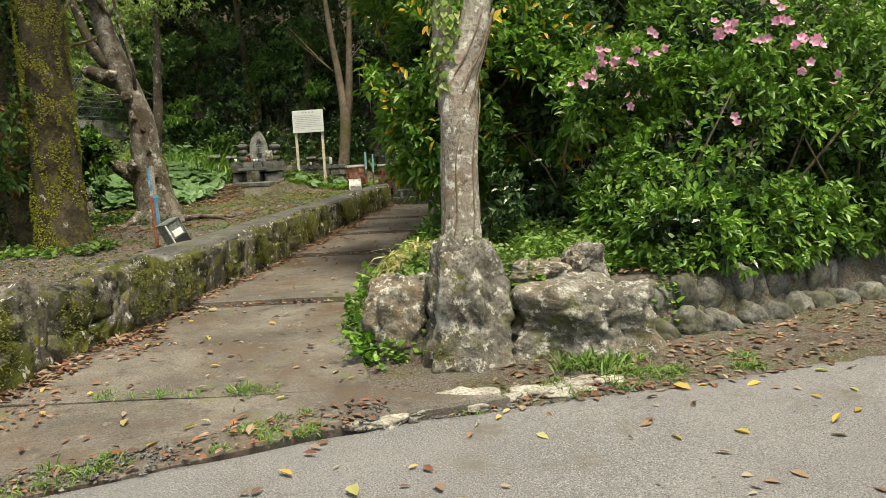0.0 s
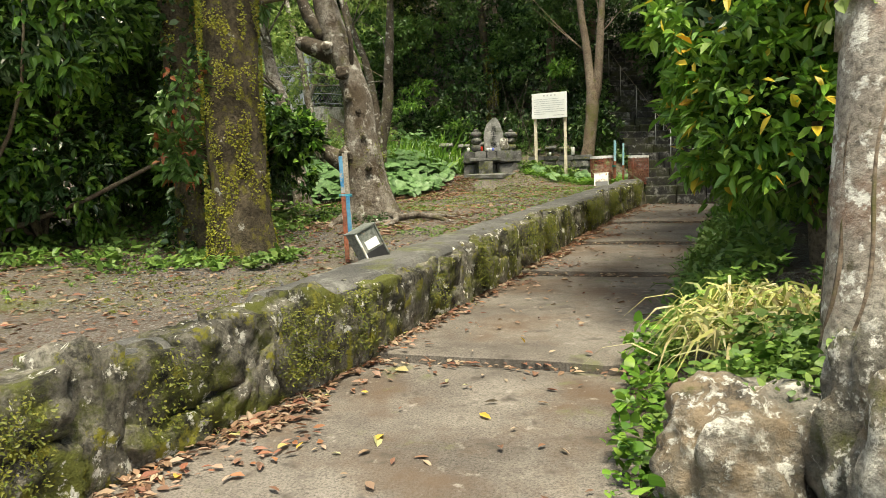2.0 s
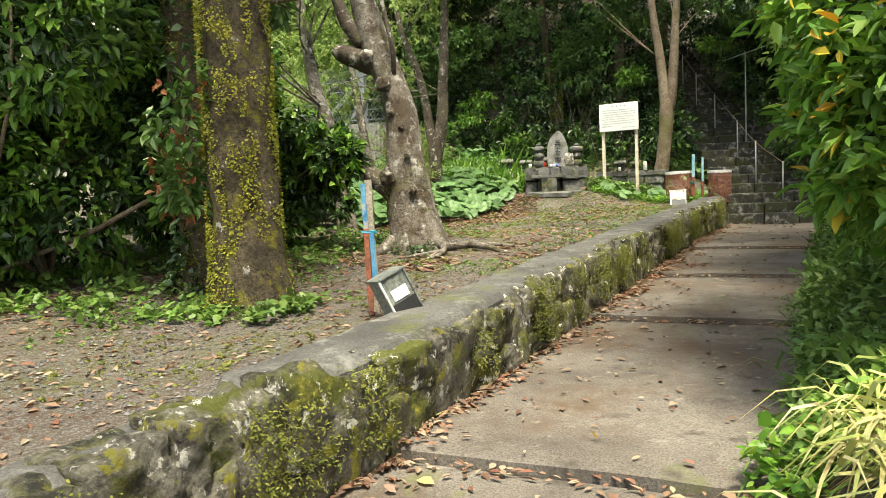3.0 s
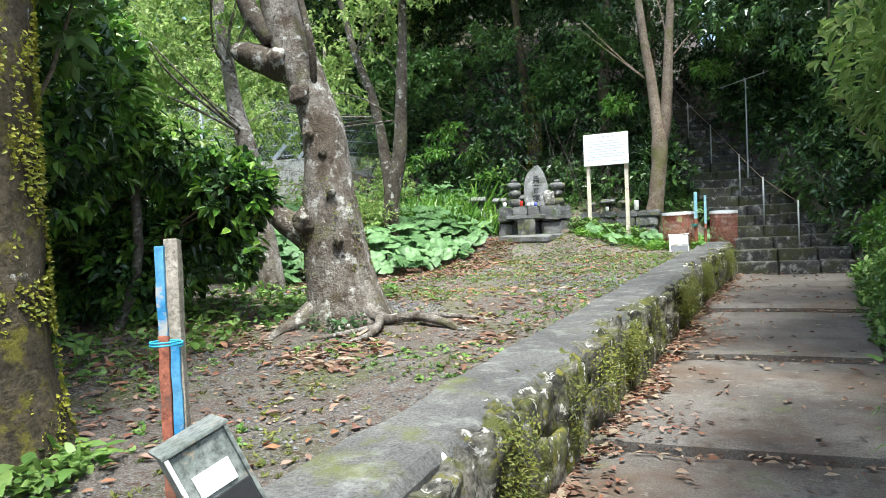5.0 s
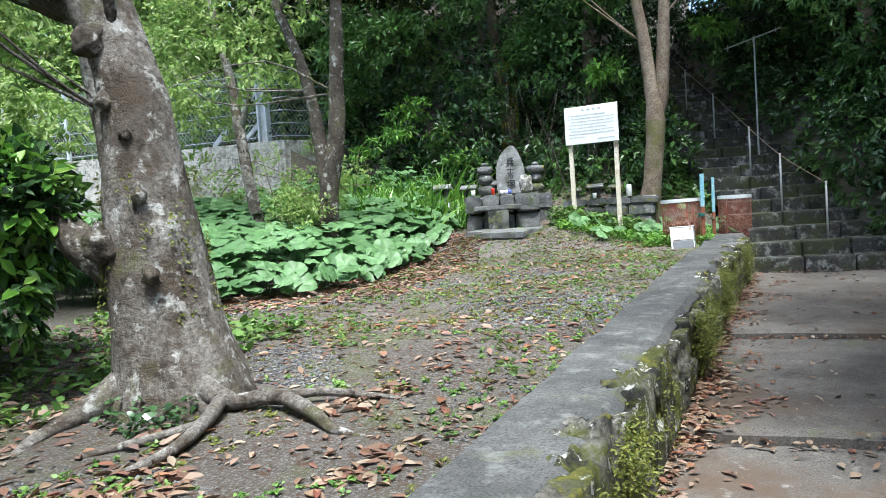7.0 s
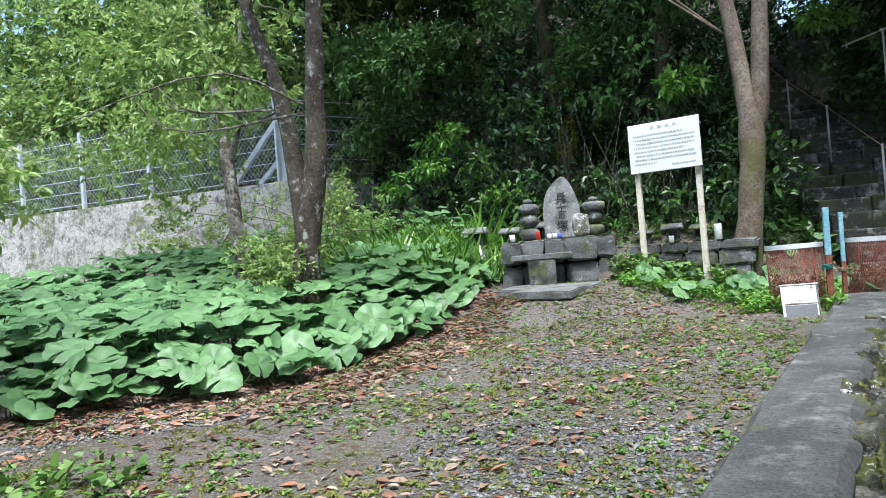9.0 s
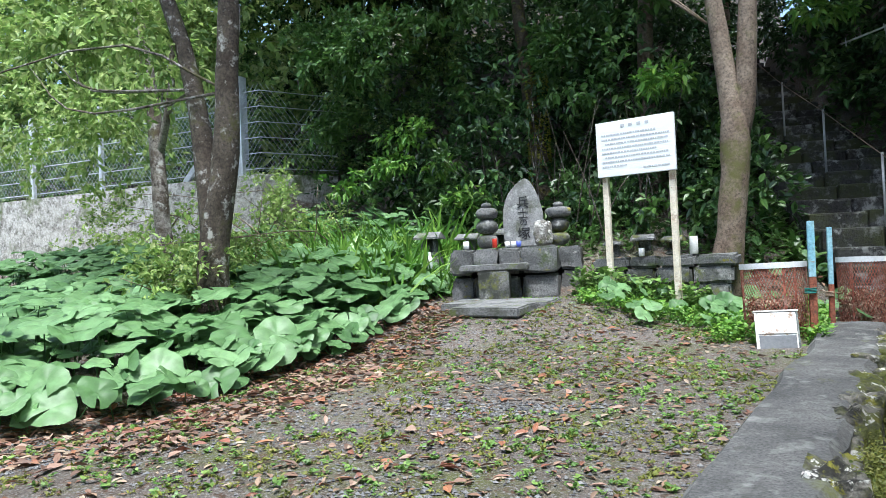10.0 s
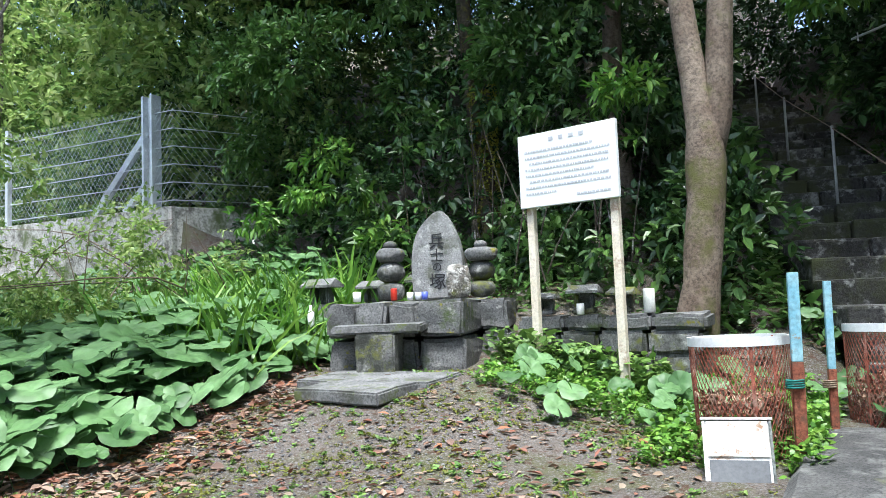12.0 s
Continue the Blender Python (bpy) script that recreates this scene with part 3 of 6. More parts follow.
# ---- rocks and edging beside the road ----
def boulder(label, x, y, z, sx, sy, sz, seed, turn=0, boxy=0.5, rough=0.26, mat="rock", taper=0.12, lean=0.0):
    b = stone_bm(sx, sy, sz, seed, boxy, rough, 5, 2.6)
    for v in b.verts:
        u = v.co.z / sz
        q = v.co * 7 + Vector((seed, 0, 0))
        chip = 0.03 * noise.noise(q) + 0.018 * noise.noise(q * 2.7)
        v.co.x = v.co.x * (1.08 - taper * u + chip * 2) + lean * u
        v.co.y *= 1.06 - taper * 0.8 * u + chip * 2
    ob = part("boulder", b, M[mat], None, label, smooth=True)
    ob.matrix_basis = pose(x, y, z, 0, 0, turn)
    return tagged(ob, label, "rock", "rocks beside the path")


boulder("low mossy grey boulder beside the path", -0.05, 6.25, -0.2, 0.58, 0.55, 0.68, 3, 20, 0.6, 0.2)
boulder("tall upright boulder with white lichen", 0.45, 5.95, -0.26, 0.68, 0.55, 0.98, 8, 10, 0.5, 0.3, taper=0.42, lean=-0.02)
boulder("broad brownish boulder with lichen patches", 1.3, 6.15, -0.26, 1.02, 0.7, 0.66, 14, -8, 0.55, 0.24)
boulder("flat brown rock lying in the planting bed", 1.0, 6.5, 0.36, 0.5, 0.34, 0.2, 21, 5)
boulder("small dark rock in the planting bed", 1.42, 6.65, 0.36, 0.32, 0.28, 0.3, 24, 5)

COB = []
for s in range(6):
    b = stone_bm(1, 1, 1, s + 31, 0.3, 0.2, 4, 1.8)
    me = bpy.data.meshes.new("river_stone")
    b.to_mesh(me)
    b.free()
    for p in me.polygons:
        p.use_smooth = True
    me.materials.append(M["cobble"])
    COB.append(me)
edging = thing("stone_edging", "two rows of rounded grey river stones along the bed", "edging", kind="structure")
for row, (dz, back, k0) in enumerate(((-0.13, -0.04, 0.0), (0.04, 0.2, 0.1))):
    x = 1.85 + k0
    while x < 8:
        w = RNG.uniform(0.24, 0.36) if row == 0 else RNG.uniform(0.18, 0.3)
        ob = new("river_stone", COB[RNG.integers(6)])
        ob.parent = edging
        ob.matrix_basis = pose(x, kerb_y(x) + back + RNG.uniform(-0.03, 0.03), dz + RNG.uniform(-0.02, 0.02), RNG.uniform(-14, 14), RNG.uniform(10, 42) if row == 0 else RNG.uniform(-12, 25), 26 + RNG.uniform(-10, 10)) @ Matrix.Diagonal((w, 0.26, RNG.uniform(0.2, 0.27) if row == 0 else RNG.uniform(0.27, 0.36), 1))
        x += w * 0.86
M["pale_stone"] = surface("pale_kerb_stone", (0.24, 0.225, 0.2), (0.36, 0.34, 0.31), 5, 40, rough=0.9, vary=0.25)
kerb = thing("road_edge_stones", "row of flat pale stones set at the road edge", "edging", kind="structure")
for k in range(30):
    x = RNG.uniform(-0.25, 1.35)
    w = RNG.uniform(0.12, 0.34)
    b = stone_bm(w, w * RNG.uniform(0.5, 0.8), 0.05, 60 + k, 0.7, 0.3, 3)
    ob = part("edge_stone", b, M["pale_stone"], kerb, smooth=True)
    ob.matrix_basis = pose(x, road_y(x) + RNG.uniform(0.06, 0.36), -0.135 + RNG.uniform(-0.006, 0.008), 0, 0, RNG.uniform(0, 60))

# ---- painted post and metal notice box ----
M["blue_paint"] = surface("worn_blue_paint", (0.02, 0.16, 0.34), (0.1, 0.27, 0.42), 6, 40, (((0.3, 0.29, 0.27), 9, (0.62, 0.68)),), rough=0.6, relief=0.3, dist=0.004, grain=0.4)
M["sky_paint"] = surface("pale_blue_paint", (0.2, 0.42, 0.52), (0.32, 0.52, 0.58), 6, 40, (((0.3, 0.27, 0.22), 14, (0.66, 0.7)),), rough=0.6, relief=0.3, dist=0.004, grain=0.4)
M["red_paint"] = surface("rust_red_paint", (0.2, 0.06, 0.035), (0.28, 0.1, 0.06), 5, 40, (((0.12, 0.06, 0.04), 6, (0.58, 0.7)),), rough=0.75, relief=0.4, dist=0.004)
M["old_wood"] = surface("weathered_wood", (0.24, 0.21, 0.17), (0.34, 0.3, 0.25), 6, 60, (((0.12, 0.1, 0.08), 4, (0.6, 0.72)),), relief=0.6, dist=0.006)
M["sign_wood"] = surface("pale_painted_wood", (0.62, 0.54, 0.42), (0.7, 0.64, 0.54), 5, 50, (((0.3, 0.17, 0.1), 3.5, (0.62, 0.72)),), rough=0.75, relief=0.3, dist=0.004, grain=0.3)
M["cord"] = plain("green_cord", (0.03, 0.2, 0.17), 0.7)
M["wire"] = plain("rusty_wire", (0.28, 0.2, 0.14), 0.6)
M["sheet_metal"] = surface("grey_painted_metal", (0.12, 0.135, 0.125), (0.18, 0.19, 0.18), 5, 40, (((0.3, 0.22, 0.15), 7, (0.66, 0.72)),), rough=0.5, relief=0.1, dist=0.003)
M["black_panel"] = plain("black_panel", (0.025, 0.025, 0.028), 0.55)
M["grey_panel"] = plain("grey_panel", (0.16, 0.165, 0.175), 0.5)
M["white_paint"] = surface("rusting_white_paint", (0.74, 0.74, 0.71), (0.8, 0.8, 0.78), 4, 30, (((0.3, 0.18, 0.11), 12, (0.6, 0.68)), ((0.45, 0.42, 0.37), 5, (0.54, 0.7))), rough=0.55, relief=0.2, dist=0.003, grain=0.3)
M["white_board"] = plain("white_board", (0.78, 0.8, 0.8), 0.45, wear=0.04)
M["ink"] = plain("grey_print", (0.46, 0.47, 0.5), 0.6, wear=0.1)


def ring_cord(name, parent, at, r, mat, turns=3, thick=0.006, height=0.05):
    n = 20 * turns
    pts = [(at[0] + r * math.cos(a) * 1.0, at[1] + r * math.sin(a), at[2] + height * a / (2 * math.pi * turns)) for a in np.linspace(0, 2 * math.pi * turns, n)]
    return part(name, tube_bm(pts, [thick] * n, 5), mat, parent, smooth=True)


marker = thing("marker_post", "leaning wooden post with worn blue and red paint", "post", (-3.13, 9.24, 0.58))
tilt = pose(0, 0, 0, -5, -1.5, 25)
for name, w, d, h, dx, dy, z, mat, lab in (("post", 0.05, 0.055, 1.0, 0.016, 0.0, 0.0, "old_wood", ""), ("blue_board", 0.034, 0.03, 0.33, -0.02, -0.03, 0.645, "blue_paint", "worn pale blue board"), ("red_board", 0.038, 0.032, 0.66, -0.02, -0.032, -0.01, "red_paint", "faded red-brown board"), ("blue_strip", 0.034, 0.018, 0.42, 0.019, -0.034, 0.2, "blue_paint", "bright blue strip")):
    b = box_bm(w, d, h, (dx, dy, z), None, 0.004)
    bmesh.ops.subdivide_edges(b, edges=[e for e in b.edges if e.calc_length() > 0.2], cuts=8)
    for v in b.verts:
        v.co += Vector((0.004, 0.003, 0.012 if v.co.z > h + z - 0.02 else 0)) * noise.noise(v.co * 14)
    b.transform(tilt)
    part(name, b, M[mat], marker, lab)
ob = ring_cord("cord", marker, (0.0, -0.03, 0.62), 0.055, plain("blue_cord", (0.05, 0.35, 0.5), 0.6), 2, 0.004, 0.02)


def notice_box(name, label, w, h, d, shell, upper, lower):
    """A sheet-metal box with a sloping lid, an upper plate and a dark lower panel; it stands on z = 0, its face to -y."""
    t = thing(name, label, "sign")
    b = bmesh.new()
    pts = [(-w / 2, -d / 2, 0), (w / 2, -d / 2, 0), (w / 2, d / 2, 0), (-w / 2, d / 2, 0), (-w / 2, -d / 2, h * 0.94), (w / 2, -d / 2, h * 0.94), (w / 2, d / 2, h), (-w / 2, d / 2, h)]
    vs = [b.verts.new(p) for p in pts]
    for f in ((3, 2, 1, 0), (0, 1, 5, 4), (1, 2, 6, 5), (2, 3, 7, 6), (3, 0, 4, 7), (4, 5, 6, 7)):
        b.faces.new([vs[k] for k in f])
    bmesh.ops.bevel(b, geom=b.edges[:], offset=0.004, segments=2, affect="EDGES")
    part("case", b, shell, t)
    part("lid", box_bm(w + 0.02, d + 0.03, 0.014, (0, 0, h * 0.97), pose(0, 0, 0, 6), 0.003), shell, t)
    part("rim", box_bm(0.014, 0.02, h * 0.92, (-w / 2 + 0.004, -d / 2 - 0.002, 0.01), None, 0.003), M["white_paint"], t)
    part("rim", box_bm(0.014, 0.02, h * 0.92, (w / 2 - 0.004, -d / 2 - 0.002, 0.01), None, 0.003), M["sheet_metal"], t)
    part("panel", box_bm(w * 0.86, 0.012, h * 0.42, (0, -d / 2 - 0.004, h * 0.04), None, 0.003), lower, t)
    part("plate", box_bm(w * (0.6 if shell == M["sheet_metal"] else 0.9), 0.01, h * (0.2 if shell == M["sheet_metal"] else 0.45), (0, -d / 2 - 0.004, h * 0.5), None, 0.003), upper, t)
    return t


nb = notice_box("notice_box", "grey metal notice box leaning on the wall coping", 0.215, 0.385, 0.16, M["sheet_metal"], M["white_board"], M["black_panel"])
nb.matrix_basis = pose(-2.82, 9.18, 0.575, -12, -22, 58)
nb2 = notice_box("notice_stand", "rusty white metal stand with grey panel by the bin", 0.33, 0.4, 0.05, M["white_paint"], M["white_paint"], M["grey_panel"])
nb2.matrix_basis = pose(-2.29, 20.8, 0.91, -17, -1, 10)

# ---- notice board on two legs ----
board = thing("notice_board", "white notice board with small print on wooden legs", "sign", (-3.86, 22.84, 1.35))
turn = pose(0, 0, 0, 0, 0, -9)
for lx, zz in ((-0.41, -0.2), (0.41, -0.3)):
    b = box_bm(0.07, 0.06, 1.72, (lx, 0.03, zz), None, 0.006)
    b.transform(turn)
    part("leg", b, M["sign_wood"], board, "pale painted wooden leg, worn")
b = box_bm(0.96, 0.045, 0.66, (0, -0.02, 1.41), None, 0.006)
b.transform(turn)
panel = part("panel", b, M["white_board"], board)
for k in range(10):
    title, foot = k == 0, k == 9
    x0, x1, z = (-0.16, 0.16, 1.985) if title else (0.1, 0.4, 1.475) if foot else (-0.41 if k % 3 else -0.37, 0.4 - (0.5 if k == 8 else 0.14 if k % 4 == 1 else 0.0), 1.955 - 0.054 * k)
    bb, x = bmesh.new(), x0
    while x < x1:
        w = RNG.uniform(0.012, 0.034) if not title else 0.045
        c = box_bm(w, 0.003, 0.018 if not title else 0.032, (x + w / 2, -0.0445, z), None, 0)
        me = bpy.data.meshes.new("tmp")
        c.to_mesh(me)
        c.free()
        bb.from_mesh(me)
        bpy.data.meshes.remove(me)
        x += w + (RNG.uniform(0.004, 0.012) if not title else 0.055)
    bb.transform(turn)
    tagged(part("print_line", bb, M["ink"], panel), kind="stuff")

# ---- stone memorial ----
GREY_STONE = surface("weathered_granite", (0.1, 0.1, 0.097), (0.19, 0.19, 0.183), 4, 60, (((0.36, 0.36, 0.34), 9, (0.6, 0.68)), ((0.045, 0.048, 0.04), 3.4, (0.5, 0.64)), ((0.12, 0.13, 0.03), 4.2, (0.56, 0.66))), relief=0.9, dist=0.01, vary=0.12)
DARK_STONE = surface("dark_memorial_stone", (0.1, 0.1, 0.1), (0.17, 0.17, 0.168), 3, 60, (((0.3, 0.3, 0.28), 7, (0.64, 0.7)), ((0.06, 0.085, 0.025), 2.5, (0.58, 0.7)), ((0.2, 0.19, 0.03), 4, (0.66, 0.71))), relief=0.8, dist=0.012, vary=0.2)
STELE_STONE = surface("pale_grey_stele_stone", (0.2, 0.2, 0.2), (0.29, 0.29, 0.285), 5, 60, (((0.42, 0.42, 0.4), 9, (0.6, 0.68)), ((0.11, 0.115, 0.09), 3, (0.58, 0.7))), relief=0.8, dist=0.012, grain=0.5)
SLAB_STONE = surface("smooth_grey_slab", (0.11, 0.11, 0.112), (0.18, 0.18, 0.18), 4, 50, (((0.06, 0.062, 0.05), 3, (0.55, 0.68)), ((0.1, 0.12, 0.04), 5, (0.6, 0.7))), relief=0.4, dist=0.006)
FACE = pose(-5.42, 22.34, 1.3, 0, 0, 17)


def rough_block(sx, sy, sz, seed, amount=0.012, bevel=0.015):
    b = bmesh.new()
    bmesh.ops.create_cube(b, size=1)
    for v in b.verts:
        v.co = Vector((v.co.x * sx, v.co.y * sy, (v.co.z + 0.5) * sz))
    bmesh.ops.bevel(b, geom=b.edges[:], offset=bevel, segments=2, affect="EDGES")
    bmesh.ops.subdivide_edges(b, edges=[e for e in b.edges if e.calc_length() > 0.1], cuts=3, use_grid_fill=True)
    for v in b.verts:
        p = v.co * 5 + Vector((seed, seed * 2, 0))
        v.co += Vector((noise.noise(p), noise.noise(p + Vector((9, 0, 0))), noise.noise(p + Vector((0, 9, 0))))) * amount
    return b


base = thing("memorial_base", "blocky mossy stone plinth of the memorial", "memorial")
base.matrix_basis = FACE
x = -0.66
for k, w in enumerate((0.3, 0.3, 0.28, 0.44)):
    for row, (z, h) in enumerate(((-0.02, 0.36), (0.35, 0.33))):
        deep = 1.66 + (0.0 if row else -0.06) + 0.04 * (k % 2)
        b = rough_block(w - 0.014, deep, h - 0.012, k * 3 + row, 0.03, 0.03)
        b.transform(Matrix.Translation((x + w / 2, 1.7 - deep / 2, z)))
        part("block", b, DARK_STONE, base)
    x += w
for z, h, dx in ((0.0, 0.35, 0.82), (0.36, 0.3, 0.79)):
    b = rough_block(0.3, 0.9, h, 17 + z, 0.03, 0.03)
    b.transform(Matrix.Translation((dx, 1.25, z)))
    part("block", b, DARK_STONE, base)
ledge = thing("offering_table", "stone slab on a square block before the plinth", "altar")
ledge.matrix_basis = FACE
b = rough_block(0.36, 0.3, 0.36, 31, 0.012)
b.transform(Matrix.Translation((-0.09, -0.13, 0.04)))
part("support", b, GREY_STONE, ledge)
b = rough_block(0.82, 0.34, 0.075, 33, 0.012)
b.transform(Matrix.Translation((-0.09, -0.1, 0.4)))
part("slab", b, SLAB_STONE, ledge)
for sx, sy, sz, dx, dy, dz, tw, lab in ((1.25, 0.6, 0.09, 0.02, -0.5, -0.03, -14, "broad grey stone slab on the ground before the memorial"), (0.84, 0.5, 0.1, 0.0, -1.02, -0.055, -21, "thick grey stone step slab before the memorial")):
    b = rough_block(sx, sy, sz, 40 + sx, 0.012)
    ob = part("stone_slab", b, SLAB_STONE, None)
    ob.matrix_basis = FACE @ pose(dx, dy, dz, 2, 0, tw)
    tagged(ob, lab, "stone slab")

# the inscribed stone
TOP = 0.68
b = bmesh.new()
prof = [(-0.27, 0), (-0.285, 0.22), (-0.28, 0.48), (-0.22, 0.7), (-0.1, 0.85), (0.02, 0.93), (0.1, 0.88), (0.19, 0.7), (0.25, 0.48), (0.265, 0.2), (0.26, 0)]
smooth_prof = spline(prof, 40)
front = [b.verts.new((px, -0.09 + 0.006 * noise.noise(Vector((px * 6, pz * 6, 0))), pz)) for px, pz in smooth_prof]
back = [b.verts.new((px * 0.96, 0.11, pz * 0.98)) for px, pz in smooth_prof]
b.faces.new(front)
b.faces.new(back[::-1])
for k in range(len(front)):
    j = (k + 1) % len(front)
    b.faces.new((front[j], front[k], back[k], back[j]))
bmesh.ops.bevel(b, geom=[e for e in b.edges if abs(e.verts[0].co.y - e.verts[1].co.y) < 0.05], offset=0.02, segments=3, affect="EDGES")
stele = thing("inscribed_stone", "pointed grey stone carved with dark characters", "memorial stone")
stele.matrix_basis = FACE @ pose(0.2, 1.12, TOP)
face = part("stone", b, STELE_STONE, stele)
for k, ch in enumerate("兵士の塚"):
    cu = bpy.data.curves.new("character", "FONT")
    cu.body, cu.size, cu.align_x, cu.extrude = ch, (0.17, 0.15, 0.105, 0.18)[k], "CENTER", 0.002
    cu.offset = 0.001
    cu.materials.append(M["black_panel"])
    ob = new("character", cu)
    ob.parent = face
    ob.matrix_basis = pose(-0.01, -0.098, (0.545, 0.4, 0.3, 0.12)[k], 90, 0, 0)


def gorinto(label, dx, dy, s, cap):
    t = thing("stone_lantern", label, "stone pagoda")
    t.matrix_basis = FACE @ pose(dx, dy, TOP, 0, 0, 12)
    z = 0.0
    for k, (name, w, h, bx, rg) in enumerate((("base", 0.25, 0.17, 0.35, 0.05), ("ball", 0.26, 0.2, 0.0, 0.03), ("cap", cap, 0.14, 0.3, 0.08))):
        b = stone_bm(w * s, w * s, h * s, 50 + k + dx, bx, rg, 3)
        b.transform(Matrix.Translation((0, 0, z)))
        part(name, b, GREY_STONE if k != 2 else DARK_STONE, t, smooth=True)
        z += h * s * 0.93
    b = stone_bm(0.13 * s, 0.13 * s, 0.08 * s, 57 + dx, 0.1, 0.05, 2)
    b.transform(Matrix.Translation((0, 0, z - 0.01)))
    part("finial", b, DARK_STONE, t, smooth=True)


gorinto("weathered round-stacked stone pagoda beside the inscribed stone", -0.3, 0.98, 1.16, 0.26)
gorinto("stacked ball and cap stone pagoda, mossy", 0.66, 1.0, 1.08, 0.32)
b = stone_bm(0.24, 0.14, 0.36, 71, 0.45, 0.2, 3)
ob = part("standing_stone", b, M["rock"], None, smooth=True)
ob.matrix_basis = FACE @ pose(0.46, 0.8, TOP - 0.02)
tagged(ob, "small upright lichen-spotted stone on the plinth", "stone")


def lathe(name, prof, at, mat, label, category, sides=20):
    b = bmesh.new()
    rings = []
    for r, z in prof:
        rings.append([b.verts.new((r * math.cos(2 * math.pi * s / sides), r * math.sin(2 * math.pi * s / sides), z)) for s in range(sides)])
    for a, c in zip(rings, rings[1:]):
        for s in range(sides):
            b.faces.new((a[s], a[(s + 1) % sides], c[(s + 1) % sides], c[s]))
    b.faces.new(rings[0][::-1])
    b.faces.new(rings[-1])
    ob = part(name, b, mat, None, smooth=True)
    ob.matrix_basis = at
    return tagged(ob, label, category, "offerings on the memorial")


CAN = lambda r, h: [(r * 0.85, 0), (r, 0.008), (r, h - 0.01), (r * 0.86, h), (r * 0.8, h - 0.004)]
lathe("drink_can", CAN(0.033, 0.12), FACE @ pose(-0.16, 0.6, TOP + 0.005), plain("red_can", (0.6, 0.05, 0.03), 0.3, 0.3), "red and white drink can offered on the plinth", "can")
for dx, dy, c, lab in ((0.0, 0.62, (0.75, 0.75, 0.74), "small white offering cup on the plinth"), (0.08, 0.64, (0.7, 0.72, 0.75), "white offering cup on the plinth"), (0.15, 0.62, (0.12, 0.16, 0.6), "blue and white cup on the plinth")):
    lathe("cup", [(0.022, 0), (0.03, 0.01), (0.034, 0.075), (0.031, 0.075), (0.026, 0.012)], FACE @ pose(dx, dy, TOP + 0.004), plain("cup_glaze", c, 0.3), lab, "cup")
lathe("cup", [(0.03, 0), (0.04, 0.01), (0.042, 0.1), (0.038, 0.1), (0.03, 0.012)], FACE @ pose(-0.53, 0.55, TOP + 0.004), plain("white_glaze", (0.75, 0.75, 0.73), 0.35), "white jar on the plinth", "jar")


def small_shrine(label, m, s=1.0, mat=None):
    t = thing("stone_shrine", label, "shrine", group="small stone shrines")
    t.matrix_basis = m
    mat = mat or DARK_STONE
    part("base", rough_block(0.3 * s, 0.24 * s, 0.08 * s, 5), mat, t)
    for lx in (-0.1, 0.1):
        b = rough_block(0.05 * s, 0.18 * s, 0.2 * s, 7)
        b.transform(Matrix.Translation((lx * s, 0.0, 0.078 * s)))
        part("side", b, mat, t)
    b = rough_block(0.18 * s, 0.04 * s, 0.2 * s, 8, 0.005)
    b.transform(Matrix.Translation((0, 0.07 * s, 0.078 * s)))
    part("back", b, mat, t)
    b = bmesh.new()
    w, d, h = 0.21 * s, 0.17 * s, 0.11 * s
    vs = [b.verts.new(p) for p in ((-w, -d, 0), (w, -d, 0), (w, d, 0), (-w, d, 0), (-w * 0.9, 0, h), (w * 0.9, 0, h), (-w, -d, 0.03 * s), (w, -d, 0.03 * s), (w, d, 0.03 * s), (-w, d, 0.03 * s))]
    for f in ((3, 2, 1, 0), (0, 1, 7, 6), (2, 3, 9, 8), (6, 7, 5, 4), (8, 9, 4, 5), (1, 2, 8, 5, 7), (3, 0, 6, 4, 9)):
        b.faces.new([vs[k] for k in f])
    b.transform(Matrix.Translation((0, 0, 0.275 * s)))
    part("roof", b, mat, t)
    return t


for px, py, pz, s, lab in ((-6.85, 23.1, 1.9, 0.9, "little stone shrine half hidden by leaves"), (-6.44, 23.5, 1.9, 0.8, "narrow stone shrine beside the plinth"), (-6.2, 24.15, 1.95, 0.85, "small mossy stone shrine with flat roof")):
    plinth = part("stone_block", rough_block(0.34 * s, 0.3 * s, pz - 1.3, 3), DARK_STONE, None)
    plinth.matrix_basis = pose(px, py, 1.32, 0, 0, 8)
    tagged(plinth, "rough stone block carrying a little shrine", "stone block")
    small_shrine(lab, pose(px, py, pz + 0.01, 0, 0, 10), s)
for wx_, wy_, wz_, wh in ((-6.55, 22.55, 1.95, 0.2),):
    lathe("bottle", [(0.03, 0), (0.035, 0.01), (0.035, 0.14), (0.013, 0.18), (0.013, 0.22)], pose(wx_, wy_, wz_ - 0.2), plain("white_bottle", (0.75, 0.76, 0.76), 0.3), "white bottle standing among the leaves", "bottle")

